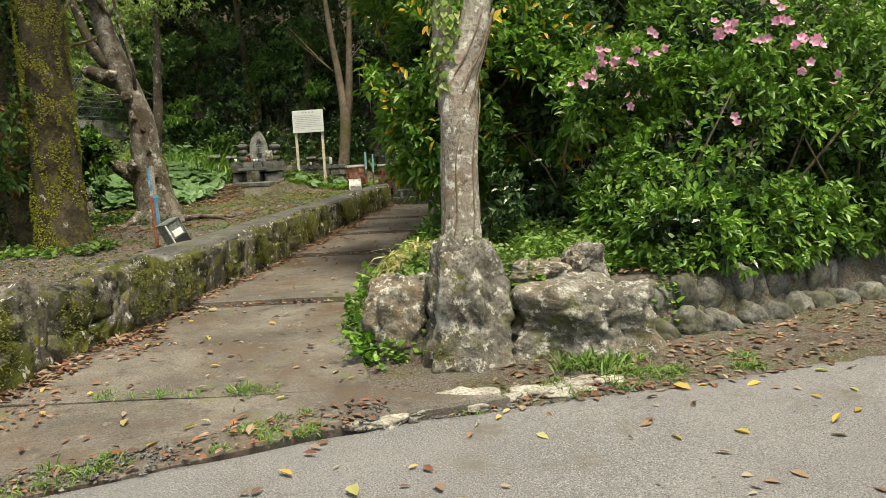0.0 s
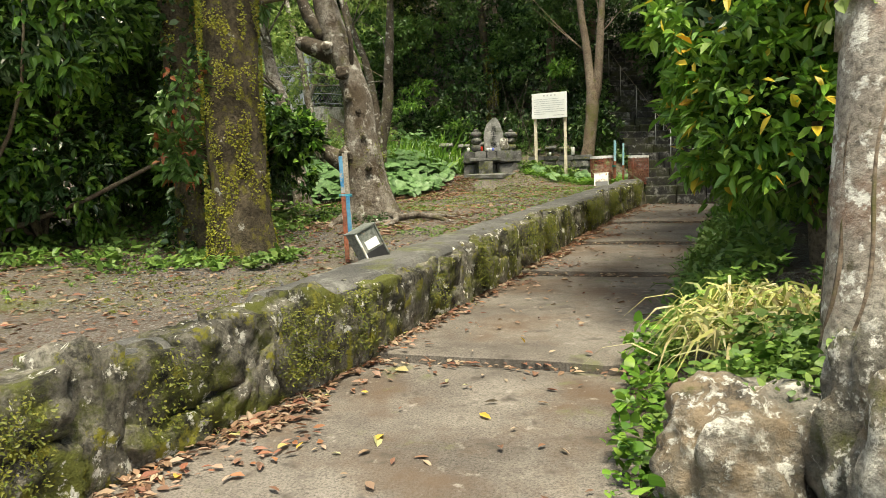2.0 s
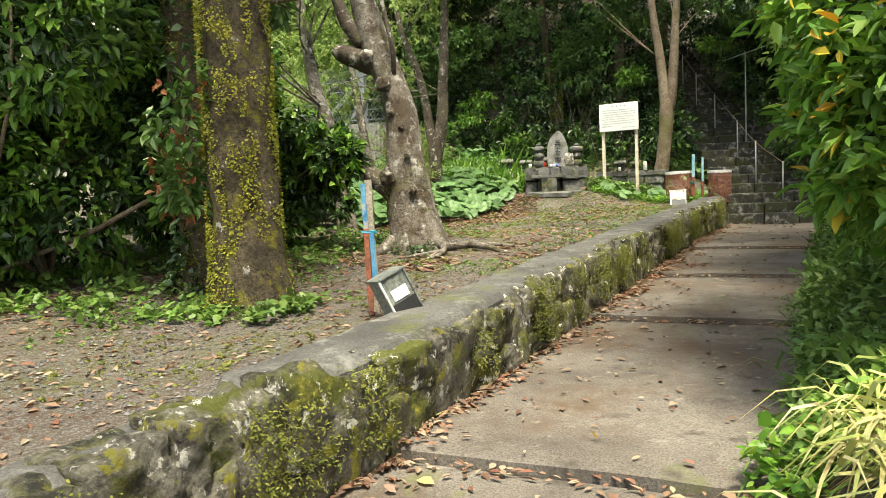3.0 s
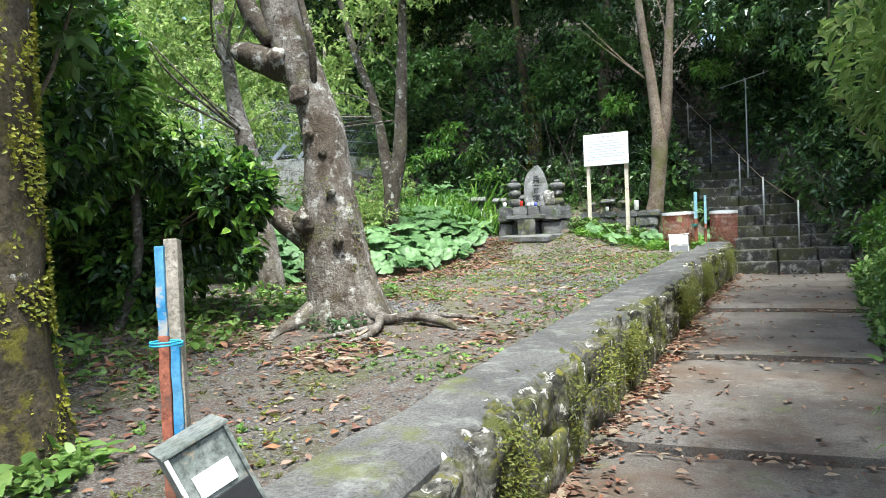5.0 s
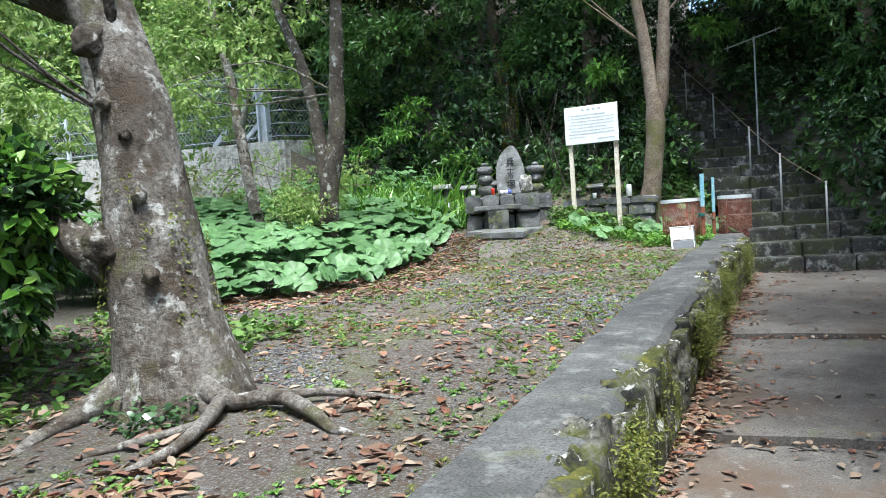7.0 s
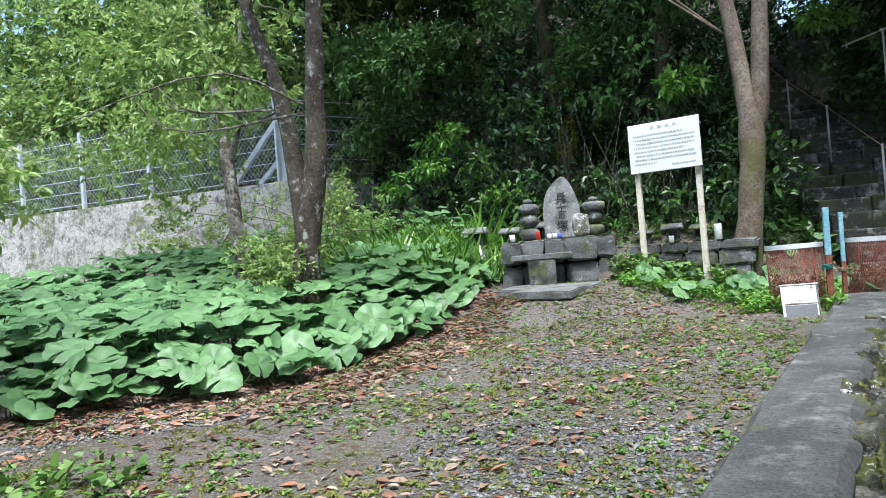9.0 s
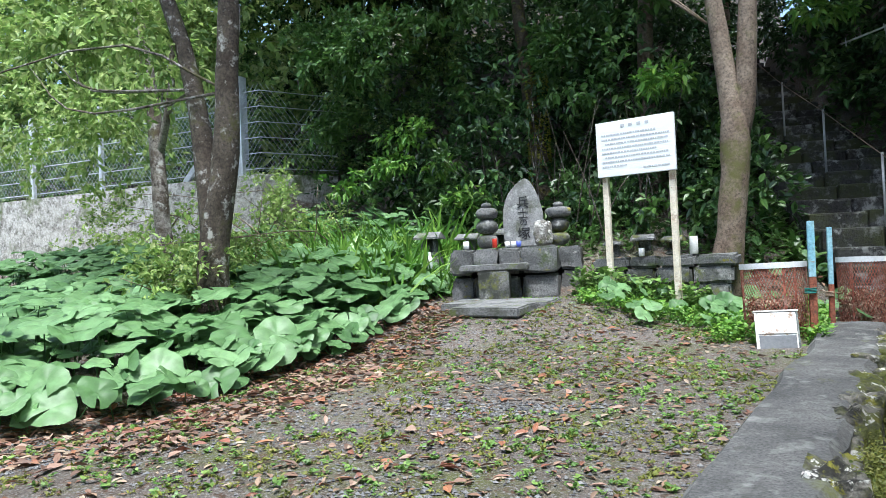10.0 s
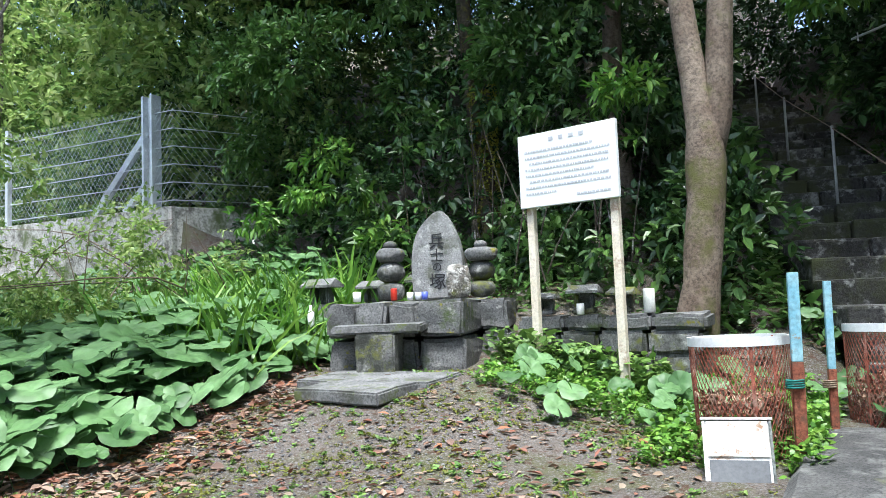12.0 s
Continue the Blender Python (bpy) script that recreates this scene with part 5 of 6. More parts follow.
# bank on the far side of the path
# Blobs at z 6.3 hang out of view, added to shade the path.
blobs = [(1.5, 12.5, 1.5, 0.8, 1.2, 0.9), (1.7, 14.5, 1.7, 0.9, 1.4, 1.2), (1.7, 17, 1.7, 0.9, 1.5, 1.1), (2.1, 19.5, 2.0, 1.0, 1.4, 1.2), (2.2, 13.5, 3.6, 1.3, 2.0, 1.3), (2.3, 17.5, 3.7, 1.3, 2.2, 1.5), (2.6, 21, 3.4, 1.4, 1.8, 1.6), (1.6, 11.2, 1.0, 0.6, 0.8, 0.6)] + [(0.5, y, 6.3, 1.8, 1.5, 0.8) for y in (14, 17)]
bank = thing("hedge", "mixed evergreen shrubs on the bank beside the path", "bush", (1.7, 15, 0.8))
crown(bank, blobs, 6800, 7, 0.11, "leaf_mid", name="foliage", shell=0.6)
# Inner layer takes a darker leaf colour as shade within the hedge.
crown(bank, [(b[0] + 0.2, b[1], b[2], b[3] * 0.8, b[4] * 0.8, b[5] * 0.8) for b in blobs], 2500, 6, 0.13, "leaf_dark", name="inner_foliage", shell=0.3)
# Lit outer layer: the brightness comes from a lighter leaf colour.
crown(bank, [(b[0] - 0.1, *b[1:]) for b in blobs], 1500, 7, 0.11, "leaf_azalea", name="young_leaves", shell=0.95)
# Path-side leaves in a paler tone, sunlight put into the colour.
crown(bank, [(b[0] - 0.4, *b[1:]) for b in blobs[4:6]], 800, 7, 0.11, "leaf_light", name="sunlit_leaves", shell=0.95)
crown(bank, [(0.1, 14.3, 3.2, 0.7, 1.0, 0.8), (0.3, 13.2, 3.7, 0.7, 0.8, 0.6), (0.3, 15.8, 2.9, 0.6, 0.9, 0.7), (0.5, 12.4, 2.6, 0.5, 0.7, 0.6)], 620, 7, 0.13, "leaf_light", name="overhanging_sprays", shell=0.4, aspect=0.42)
crown(bank, [(0.45, y, 1.25, 0.35, 0.8, 0.5) for y in (11.5, 13, 14.5, 16, 18)], 520, 7, 0.1, "leaf_azalea", name="low_shoots", shell=0.5)
branches(bank, [(2.0, 13, 0.9), (2.1, 17, 1.0), (2.4, 20, 1.3)], blobs, 18, 0.022)
weeds("ferns and weeds along the bank foot", scatter(1300, -0.5, 1.6, 8.5, 22, lambda x, y: 0.06 < x - path_x(y) < 0.9), 9, 0.11, M["weed"], 0.9, 0.3, tall=0.25)

# shrubs on the clearing's open side
blobs = [(-7.6, 10.4, 1.7, 1.1, 1.1, 1.0), (-8.6, 9.6, 2.6, 1.6, 1.4, 1.8), (-7.2, 11.6, 2.9, 1.3, 1.2, 1.2), (-6.6, 9.3, 3.3, 1.1, 1.0, 1.0), (-8.2, 8.0, 1.9, 1.6, 1.2, 1.5), (-6.2, 10.6, 4.2, 1.3, 1.2, 0.9), (-9.5, 11, 4, 1.8, 1.8, 2)]
ls = thing("shrub", "tall dark evergreen shrubs with glossy leaves", "bush", (-7.8, 10, 0.65))
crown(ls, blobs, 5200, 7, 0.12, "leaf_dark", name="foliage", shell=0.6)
# Lighter outer leaves stand in for light falling on the dark shrub.
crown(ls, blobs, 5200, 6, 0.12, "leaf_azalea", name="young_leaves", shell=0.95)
branches(ls, [(-7.7, 10.2, 0.65), (-8.4, 9.4, 0.6)], blobs, 14, 0.03)
blobs = [(-7.9, 13.4, 1.8, 1.1, 1.0, 1.0), (-8.8, 13.0, 2.9, 1.5, 1.3, 1.3), (-7.1, 13.0, 1.25, 0.7, 0.6, 0.5), (-9.6, 14.2, 2.0, 1.2, 1.2, 1.2), (-8.2, 12.6, 3.6, 1.2, 1.0, 0.8), (-6.9, 13.9, 1.75, 0.5, 0.4, 0.4), (-6.2, 13.3, 1.95, 0.55, 0.4, 0.4), (-5.75, 13.0, 2.0, 0.36, 0.3, 0.3), (-6.0, 12.9, 1.5, 0.5, 0.35, 0.4), (-6.5, 12.9, 2.5, 0.6, 0.5, 0.4)]
ls2 = thing("shrub", "spreading camellia-like shrub beside the gnarled tree", "bush", (-8, 13.4, 0.8))
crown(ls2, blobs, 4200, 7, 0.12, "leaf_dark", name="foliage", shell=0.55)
# Outer shell coloured lighter, as leaves catching the light.
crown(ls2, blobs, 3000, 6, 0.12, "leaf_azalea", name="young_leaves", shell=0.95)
branches(ls2, [(-7.9, 13.3, 0.8)], blobs, 14, 0.025)
blobs = [(-4.9, 10.6, 3.5, 0.8, 0.7, 0.35), (-4.8, 9.8, 4.6, 1.0, 1.0, 0.5), (-5.6, 11, 4.5, 1.0, 1.0, 0.5)]
branches(tA, [(-4.38, 9.45, 3.0), (-4.4, 9.5, 4.2)], blobs, 7, 0.03, "bark_moss")
blobs.append((-5.3, 10.9, 2.95, 0.7, 0.6, 0.28))
crown(tA, blobs, 330, 7, 0.15, "leaf_mid", shell=0.3)
# Crown above the view, added to shade the trunks and terrace below.
crown(tB, [(-5.6, 9.6, 6.2, 2.4, 2.0, 0.9), (-4.0, 8.2, 6.4, 1.8, 1.6, 0.7)], 260, 7, 0.17, "leaf_dark", shell=0.2)


crown(tB, [(-4.8, 9.2, 2.3, 0.4, 0.3, 0.45), (-4.95, 9.35, 1.65, 0.3, 0.25, 0.3), (-5.3, 9.3, 2.9, 0.4, 0.3, 0.4)], 90, 7, 0.11, "leaf_mid", name="creeper", shell=0.2)
tagged(crown(tB, [(-4.8, 9.15, 2.35, 0.4, 0.3, 0.45), (-4.95, 9.3, 1.6, 0.3, 0.25, 0.3)], 22, 6, 0.08, "leaf_red", name="young_shoots", shell=0.7), kind="stuff")


def clinging(t, x, y, z0, z1, r, n, mat, size, fine=1.6, bare=0.0):
    a, z = RNG.uniform(0, 2 * math.pi, n), RNG.uniform(z0, z1, n)
    keep = np.array([noise.noise(Vector((math.cos(k) * fine * 0.75, math.sin(k) * fine * 0.75, q * fine)) + Vector((x, 0, 0))) > bare for k, q in zip(a, z)])
    a, z = a[keep], z[keep]
    d = np.stack([np.cos(a), np.sin(a), np.zeros(len(a))], 1)
    rr = np.interp(z, (z0, z0 + 0.3, z0 + 1), (r * 1.3, r * 1.1, r))[:, None]
    v, f = leaves(np.stack([np.zeros(len(a)) + x, np.zeros(len(a)) + y, z], 1) + d * rr, d * 0.8 + RNG.normal(size=d.shape) * 0.6 + np.array([0, 0, -0.2]), d + np.array([0, 0, 0.4]), RNG.uniform(0.6, 1.3, len(a)) * size, RNG.uniform(0.5, 0.9, len(a)) * size)
    return parented(tagged(from_arrays("clinging_fern", v, f, mat, None, "tiny yellow-green ferns and moss on the bark"), kind="stuff"), t)


clinging(tA, -4.36, 9.4, 0.65, 4.0, 0.275, 19000, M["fern_leaf"], 0.025, 3.2, 0.0)
clinging(tB, -5.2, 9.92, 0.65, 4.0, 0.27, 1800, M["leaf_dark"], 0.09)
clinging(tB, -5.2, 9.92, 0.65, 4.0, 0.27, 5000, M["fern_leaf"], 0.026, 3.2, 0.05)
clinging(tC, -4.8, 13.2, 1.2, 2.1, 0.27, 1500, M["moss_leaf"], 0.026, 2.4, 0.0)
clinging(tF, -6.25, 26.05, 2.3, 5.0, 0.17, 2600, M["fern_leaf"], 0.045, 2.5, -0.2)

# light trees by the fence
blobs = [(-8.8, 19.8, 4.6, 1.4, 1.2, 1.0), (-10.2, 20.3, 5.2, 1.8, 1.4, 1.3), (-7.6, 19.5, 5.6, 1.2, 1.0, 0.8), (-12.0, 21.5, 4.4, 2.0, 1.4, 1.3), (-10.6, 17.4, 3.8, 1.2, 1.0, 0.9), (-6.6, 19.5, 6.4, 1.4, 1.2, 0.7)]
crown(tD, blobs, 1500, 7, 0.11, "leaf_light", shell=0.2, gap_at=0.02)
branches(tD, [(-7.5, 19.5, 3.7), (-6.99, 19.46, 3.6), (-7.9, 19.5, 4.9)], blobs, 8, 0.016, "bark_grey")
branches(tG, [(-7.6, 15.62, 3.0), (-7.95, 15.78, 4.0)], [(-8.6, 15, 3.9, 1.4, 1.0, 0.7), (-7.6, 15, 5.0, 1.3, 1.0, 0.7)], 8, 0.025, "bark_grey")
crown(tG, [(-8.9, 15.3, 4.2, 1.4, 1.0, 0.8), (-7.6, 15, 5.2, 1.4, 1.2, 0.7)], 500, 7, 0.11, "leaf_light", shell=0.2, gap_at=0.02)
branches(tC, [(-5.2, 13.1, 4.2), (-5.5, 12.9, 4.4)], [(-5.6, 13, 5.2, 1.2, 1.0, 0.6), (-4.8, 13.4, 5.0, 1.0, 0.8, 0.6)], 6, 0.035, "bark_grey")
branches(tE, [(-3.1, 23.6, 4.6), (-2.55, 23.6, 5.0)], [(-3.4, 23.6, 5.9, 1.3, 0.8, 0.5), (-2.2, 23.6, 6.1, 1.3, 0.8, 0.5)], 5, 0.018, "bark_brown")
scrub = thing("shrub", "thin pale-leaved scrub before the concrete wall", "bush", (-9.5, 22.5, 1.3))
blobs = [(-8.4, 21.0, 2.1, 0.9, 0.9, 0.9), (-10.2, 22.4, 2.3, 1.2, 1.0, 1.0), (-9.3, 23.6, 2.3, 1.0, 0.8, 0.8), (-12.5, 22.6, 2.6, 1.5, 0.9, 1.0), (-7.6, 19.3, 1.8, 0.6, 0.7, 0.6)]
blobs += [(-14.5, 23.6, 2.5, 1.3, 0.5, 0.5), (-8.8, 22.4, 2.8, 0.7, 0.6, 0.6)]
crown(scrub, blobs, 1700, 6, 0.075, "leaf_light", name="foliage", shell=0.2, gap_at=0.05)
branches(scrub, [(-8.5, 21.1, 1.0), (-10, 22.4, 1.3), (-9.2, 23.5, 1.5), (-12.3, 22.6, 1.6)], blobs, 34, 0.014)

# wooded slope
hill = []
for x in np.arange(-13, 15, 2.1):
    for y in (25.8, 28.2, 30.8):
        if abs(x - stair_x(y)) < 1.7 or (x < -10 and y < 28):
            continue
        g = ground_z(x, y)
        hill += [(x + RNG.uniform(-0.5, 0.5), y + RNG.uniform(-0.5, 0.5), g + h, RNG.uniform(1.1, 1.6), 1.2, RNG.uniform(0.9, 1.5)) for h in (0.6, 2.6)]
        hill.append((x, y, g + 4.6, 1.8, 1.5, 1.3))
for y in np.arange(22.6, 33, 1.1):
    for side, d in ((-1, 1.75), (1, 1.35), (1, 2.1), (1, 3.0)):
        if side < 0 and y < 24.3:
            continue
        x = stair_x(y) + side * d
        hill.append((x, y, ground_z(x, y) + 0.55, 0.75, 0.8, RNG.uniform(0.7, 1.1)))
    hill += [(stair_x(y) + 2.4, y, stair_z(y) + 2.8, 1.1, 1.0, 1.1), (stair_x(y) + 0.5, y + 1, stair_z(y) + 5.2, 2.2, 1.3, 1.2), (stair_x(y) + 4.2, y, stair_z(y) + 3.2, 1.5, 1.2, 1.8)]
for x in np.arange(-13, 15, 3.0):
    hill += [(x, 31.5, 10.5, 2.4, 2, 1.8), (x + 1, 27.5, 9.5, 2.4, 2.2, 1.3), (x, 25.5, 8.4, 2.2, 1.6, 1.0)]
for x in np.arange(-9.5, 8, 1.3):
    if x > -1.8 and x < 0.9:
        continue
    y = 24.7 + RNG.uniform(-0.2, 0.2)
    hill.append((x, y, ground_z(x, y) + 0.35, 0.8, 0.5, RNG.uniform(0.4, 0.9)))
for x in np.arange(-13, 16, 2.6):
    for y in (33.5, 36):
        g = ground_z(x, y)
        hill += [(x, y, g + 1.2, 1.7, 1.4, 1.6), (x, y, g + 4, 1.9, 1.6, 1.6)]
hollow = lambda b: -11.2 < b[0] < -6.7 and 24.6 < b[1] < 33 and b[2] > ground_z(b[0], b[1]) + 1.0 and b[2] < 8.5
hill = [b for b in hill if not hollow(b)]
hill += [(x + RNG.uniform(-0.4, 0.4), y, ground_z(x, y) + 0.2, 0.95, 0.8, 0.4) for x in np.arange(-11, -2.5, 1.1) for y in np.arange(25.4, 34, 1.2) if abs(x - stair_x(y)) > 1.5]
hill += [(x, y, ground_z(x, y) + h, 1.9, 1.5, 1.5) for x in np.arange(-12, 6, 2.4) for y, h in ((35, 0.8), (37.5, 1.5), (37.5, 4.5), (40, 2))]
# Canopy out of view, added to keep light off the slope and steps.
high = [(x + RNG.uniform(-1, 1), y, 10.5 + 0.4 * (y - 24), 2.6, 2.4, 1.2) for x in np.arange(-13, 17, 3.2) for y in (24.2, 27.5, 31)] + [(x, y, 9.2, 2.2, 1.8, 1.0) for x in (1.8, 4.8) for y in (19.6, 21.8)] + [(x, y, 9.3, 1.9, 1.8, 1.0) for x in (-10.5, -8.2, -6) for y in (25, 27.5, 30)]
tagged(foliage("forest_canopy", high, 11000, 6, 0.3, M["leaf_dark"], shell=0.2, gap_at=-0.3), "unseen evergreen canopy added to shade the wooded slope and steps", "forest", kind="stuff")
tagged(foliage("wooded_slope", hill, 40000, 7, 0.15, M["leaf_dark"], low=low_ground, shell=0.5), "dense dark evergreen undergrowth and trees on the slope", "forest", kind="stuff")
hanging = [(-9.9, 25.2, 5.9, 1.2, 0.5, 0.9), (-8.7, 24.7, 5.6, 0.9, 0.5, 0.6), (-7.2, 24.9, 6.2, 1.0, 0.5, 0.5), (-10.3, 25.5, 4.6, 0.6, 0.4, 0.5), (-5.4, 25.4, 5.0, 0.7, 0.4, 0.9), (-4.3, 25.2, 6.0, 1.0, 0.5, 0.7)]
tagged(foliage("hanging_branches", hanging, 1100, 7, 0.13, M["leaf_mid"], shell=0.3, gap_at=-0.02, gaps=1.8), "leafy evergreen branches hanging before a dark hollow", "branches", kind="stuff")
# Sprays that look lit against the hollow; the light is in their colour.
bright = [(-8.2, 25.0, 4.05, 0.65, 0.4, 0.22), (-8.6, 24.9, 3.55, 0.5, 0.4, 0.2), (-7.7, 24.9, 3.5, 0.45, 0.4, 0.2), (-9.3, 24.6, 3.3, 0.5, 0.4, 0.25), (-3.9, 25.0, 4.3, 0.6, 0.4, 0.2), (-3.5, 25.1, 3.7, 0.5, 0.4, 0.2), (-1.5, 25.4, 5.6, 0.7, 0.5, 0.2), (-1.9, 25.3, 5.0, 0.5, 0.4, 0.2), (-6.9, 24.4, 2.9, 0.4, 0.3, 0.3)]
tagged(foliage("bright_sprays", bright, 250, 7, 0.14, M["leaf_azalea"], shell=0.2, aspect=0.42, droop=0.22), "lit leaf sprays, coloured bright green, on the slope's edge", "branches", kind="stuff")
# Lit leaf clusters on the slope, done with a lighter leaf colour.
tagged(foliage("young_branches", [b for b in hill if b[2] < 8 and b[1] < 28.6], 5200, 7, 0.14, M["leaf_mid"], low=low_ground, shell=0.95, gap_at=0.05), "outer sprays coloured lighter green, as if lit, on the slope's shrubs", "forest", kind="stuff")
behind = [(x, fence_y(x) + d, 4.2 + h, 1.5, 1.0, 1.4) for x in np.arange(-24, -10.5, 1.9) for d, h in ((1.3, 0), (2.6, 1.6), (3.6, 3.6), (2.6, 5.6))]
tagged(foliage("fence_foliage", behind, 5200, 7, 0.13, M["leaf_mid"], low=low_ground, shell=0.5), "green shrubs and creepers behind the wire fence", "shrubs", kind="stuff")
# Outer layer in a lighter green than the shrubs within.
tagged(foliage("fence_sprays", behind, 3600, 7, 0.13, M["leaf_light"], low=low_ground, shell=0.95), "lighter green outer sprays behind the wire fence", "shrubs", kind="stuff")
far = [(x, 31, 11.5, 3, 2.5, 2.5) for x in np.arange(-24, -8, 4)] + [(x, y, 8, 4, 3, 5) for x in np.arange(-34, -12, 5) for y in (28, 33)] + [(x, 24 + 0.2 * x, 6, 3, 3, 4) for x in np.arange(8, 20, 4)] + [(-14 - k, 14 - 3 * k, 4, 3, 2.5, 3.5) for k in range(5)] + [(-13, 17, 3.4, 1.6, 1.6, 1.6), (-16, 20, 4, 2, 1.6, 1.8)]
tagged(foliage("far_trees", far, 18000, 7, 0.22, M["leaf_light"], low=low_ground, shell=0.5, gap_at=-0.4), "light green trees beyond the fence and road", "trees", kind="stuff")
for k, (x, y) in enumerate(((-4.4, 26.5), (-3.8, 29.5), (0.9, 25.5), (2.2, 27.5), (3.6, 24.5))):
    z = ground_z(x, y)
    tree("tree", "dark slender forest tree trunk on the slope", [(x, y, z - 0.1, 0.16), (x + RNG.uniform(-0.2, 0.2), y, z + 2.5, 0.13), (x + RNG.uniform(-0.6, 0.6), y, z + 6.5, 0.08)], [], M["bark_brown"], n=10, sides=9)
saps = thing("brushwood", "thin bare brown stems behind the memorial", "brushwood", (-5.2, 24.8, 1.7))
for k in range(30):
    x, y = RNG.uniform(-6.6, -4.0), RNG.uniform(24.2, 25.6)
    z = ground_z(x, y)
    q = RNG.normal(size=2) * 0.3
    parented(part("stem", limb([(x, y, z - 0.05, 0.012), (x + q[0] * 0.5, y, z + 0.8, 0.01), (x + q[0] * 1.3, y + q[1] * 0.3, z + RNG.uniform(1.2, 2.4), 0.004)], 7, 5, 0.0, k), M["bark_dark"], None, smooth=True), saps)

# ---- butterbur ----
EDGE = [(-7.3, 16.1), (-5.9, 17.3), (-5.95, 19.5), (-6.15, 21.4), (-6.5, 23.4), (-8.6, 25.0), (-12.5, 23.6), (-14, 19.5), (-10, 16.3)]


def inside(x, y):
    odd, j = False, len(EDGE) - 1
    for i in range(len(EDGE)):
        (xi, yi), (xj, yj) = EDGE[i], EDGE[j]
        if (yi > y) != (yj > y) and x < (xj - xi) * (y - yi) / (yj - yi) + xi:
            odd = not odd
        j = i
    return odd


def butterbur_arrays(seed, stalk):
    """A round notched leaf of radius 1 at the top of its stalk."""
    r = np.random.default_rng(seed)
    n = 29
    ang = np.linspace(0.13, 2 * math.pi - 0.13, n)
    wob = 1 + 0.07 * np.sin(ang * 3 + seed) + r.uniform(-0.05, 0.05, n)
    v = [(0, 0, 0)]
    for q, lift in ((0.35, 0.09), (0.7, 0.13), (1.0, 0.06)):
        for k, (a, w) in enumerate(zip(ang, wob)):
            fold = (0.03 if k % 4 == 0 else -0.018 if k % 4 == 2 else 0.0) * q
            v.append((q * w * math.cos(a), q * w * math.sin(a), lift - fold + 0.09 * q * q * math.sin(2 * a + seed * 2) + 0.05 * q * math.sin(5 * a + seed)))
    f = [(0, k + 1, k + 2) for k in range(n - 1)]
    for j in (1, 1 + n):
        f += [(j + k, j + n + k, j + n + k + 1, j + k + 1) for k in range(n - 1)]
    s = len(v)
    for z, q in ((0, 0.03), (-stalk, 0.045)):
        v += [(q * math.cos(a) - (0.25 if z else 0), q * math.sin(a), z) for a in (0, 2.1, 4.2)]
    f += [(s + k, s + (k + 1) % 3, s + 3 + (k + 1) % 3, s + 3 + k) for k in range(3)]
    return np.array(v), f


patch = thing("butterbur_patch", "dense patch of large round butterbur leaves", "butterbur", (0, 0, 0))
spots = []
for x, y in scatter(2500, -14, -5.8, 16, 25, inside):
    front = min(math.hypot(x - (ax + (bx - ax) * u), y - (ay + (by - ay) * u)) for (ax, ay), (bx, by) in zip(EDGE[:4], EDGE[1:5]) for u in np.linspace(0, 1, 8))
    spots.append((front, x, y))
spots.sort()
LEAF = []
for s in range(5):
    v, f = butterbur_arrays(s, 2.6)
    me = bpy.data.meshes.new("leaf")
    me.from_pydata(v.tolist(), [], f)
    me.polygons.foreach_set("use_smooth", [True] * len(me.polygons))
    me.materials.append(None)
    LEAF.append((me, v, f))
m_, nt_, b_ = nodes_of("butterbur_blade")
info = nt_.nodes.new("ShaderNodeObjectInfo")
geo = nt_.nodes.new("ShaderNodeNewGeometry")
addn = nt_.nodes.new("ShaderNodeMath")
addn.operation = "FRACT"
sumn = nt_.nodes.new("ShaderNodeMath")
nt_.links.new(info.outputs["Random"], sumn.inputs[0])
nt_.links.new(geo.outputs["Random Per Island"], sumn.inputs[1])
nt_.links.new(sumn.outputs[0], addn.inputs[0])
col_ = ramp(nt_, addn.outputs[0], (0, (0.07, 0.15, 0.05)), (0.5, (0.115, 0.225, 0.08)), (1, (0.18, 0.31, 0.135)))
vein = ramp(nt_, noise_node(nt_, 9, 4, 0.6, geo.outputs["Position"]), (0.35, grey(0.75)), (0.65, grey(1.15)))
mm = nt_.nodes.new("ShaderNodeMix")
mm.data_type, mm.blend_type = "RGBA", "MULTIPLY"
mm.inputs[0].default_value = 1
nt_.links.new(col_, mm.inputs[6]), nt_.links.new(vein, mm.inputs[7]), nt_.links.new(mm.outputs[2], b_.inputs["Base Color"])
b_.inputs["Roughness"].default_value = 0.5
tr_ = nt_.nodes.new("ShaderNodeBsdfTranslucent")
ms_ = nt_.nodes.new("ShaderNodeMixShader")
ms_.inputs[0].default_value = 0.3
nt_.links.new(mm.outputs[2], tr_.inputs[0]), nt_.links.new(b_.outputs[0], ms_.inputs[1]), nt_.links.new(tr_.outputs[0], ms_.inputs[2])
nt_.links.new(ms_.outputs[0], nt_.nodes["Material Output"].inputs[0])
rv_, rf_ = [], []
for me, _, _ in LEAF:
    me.materials.clear()
    me.materials.append(m_)
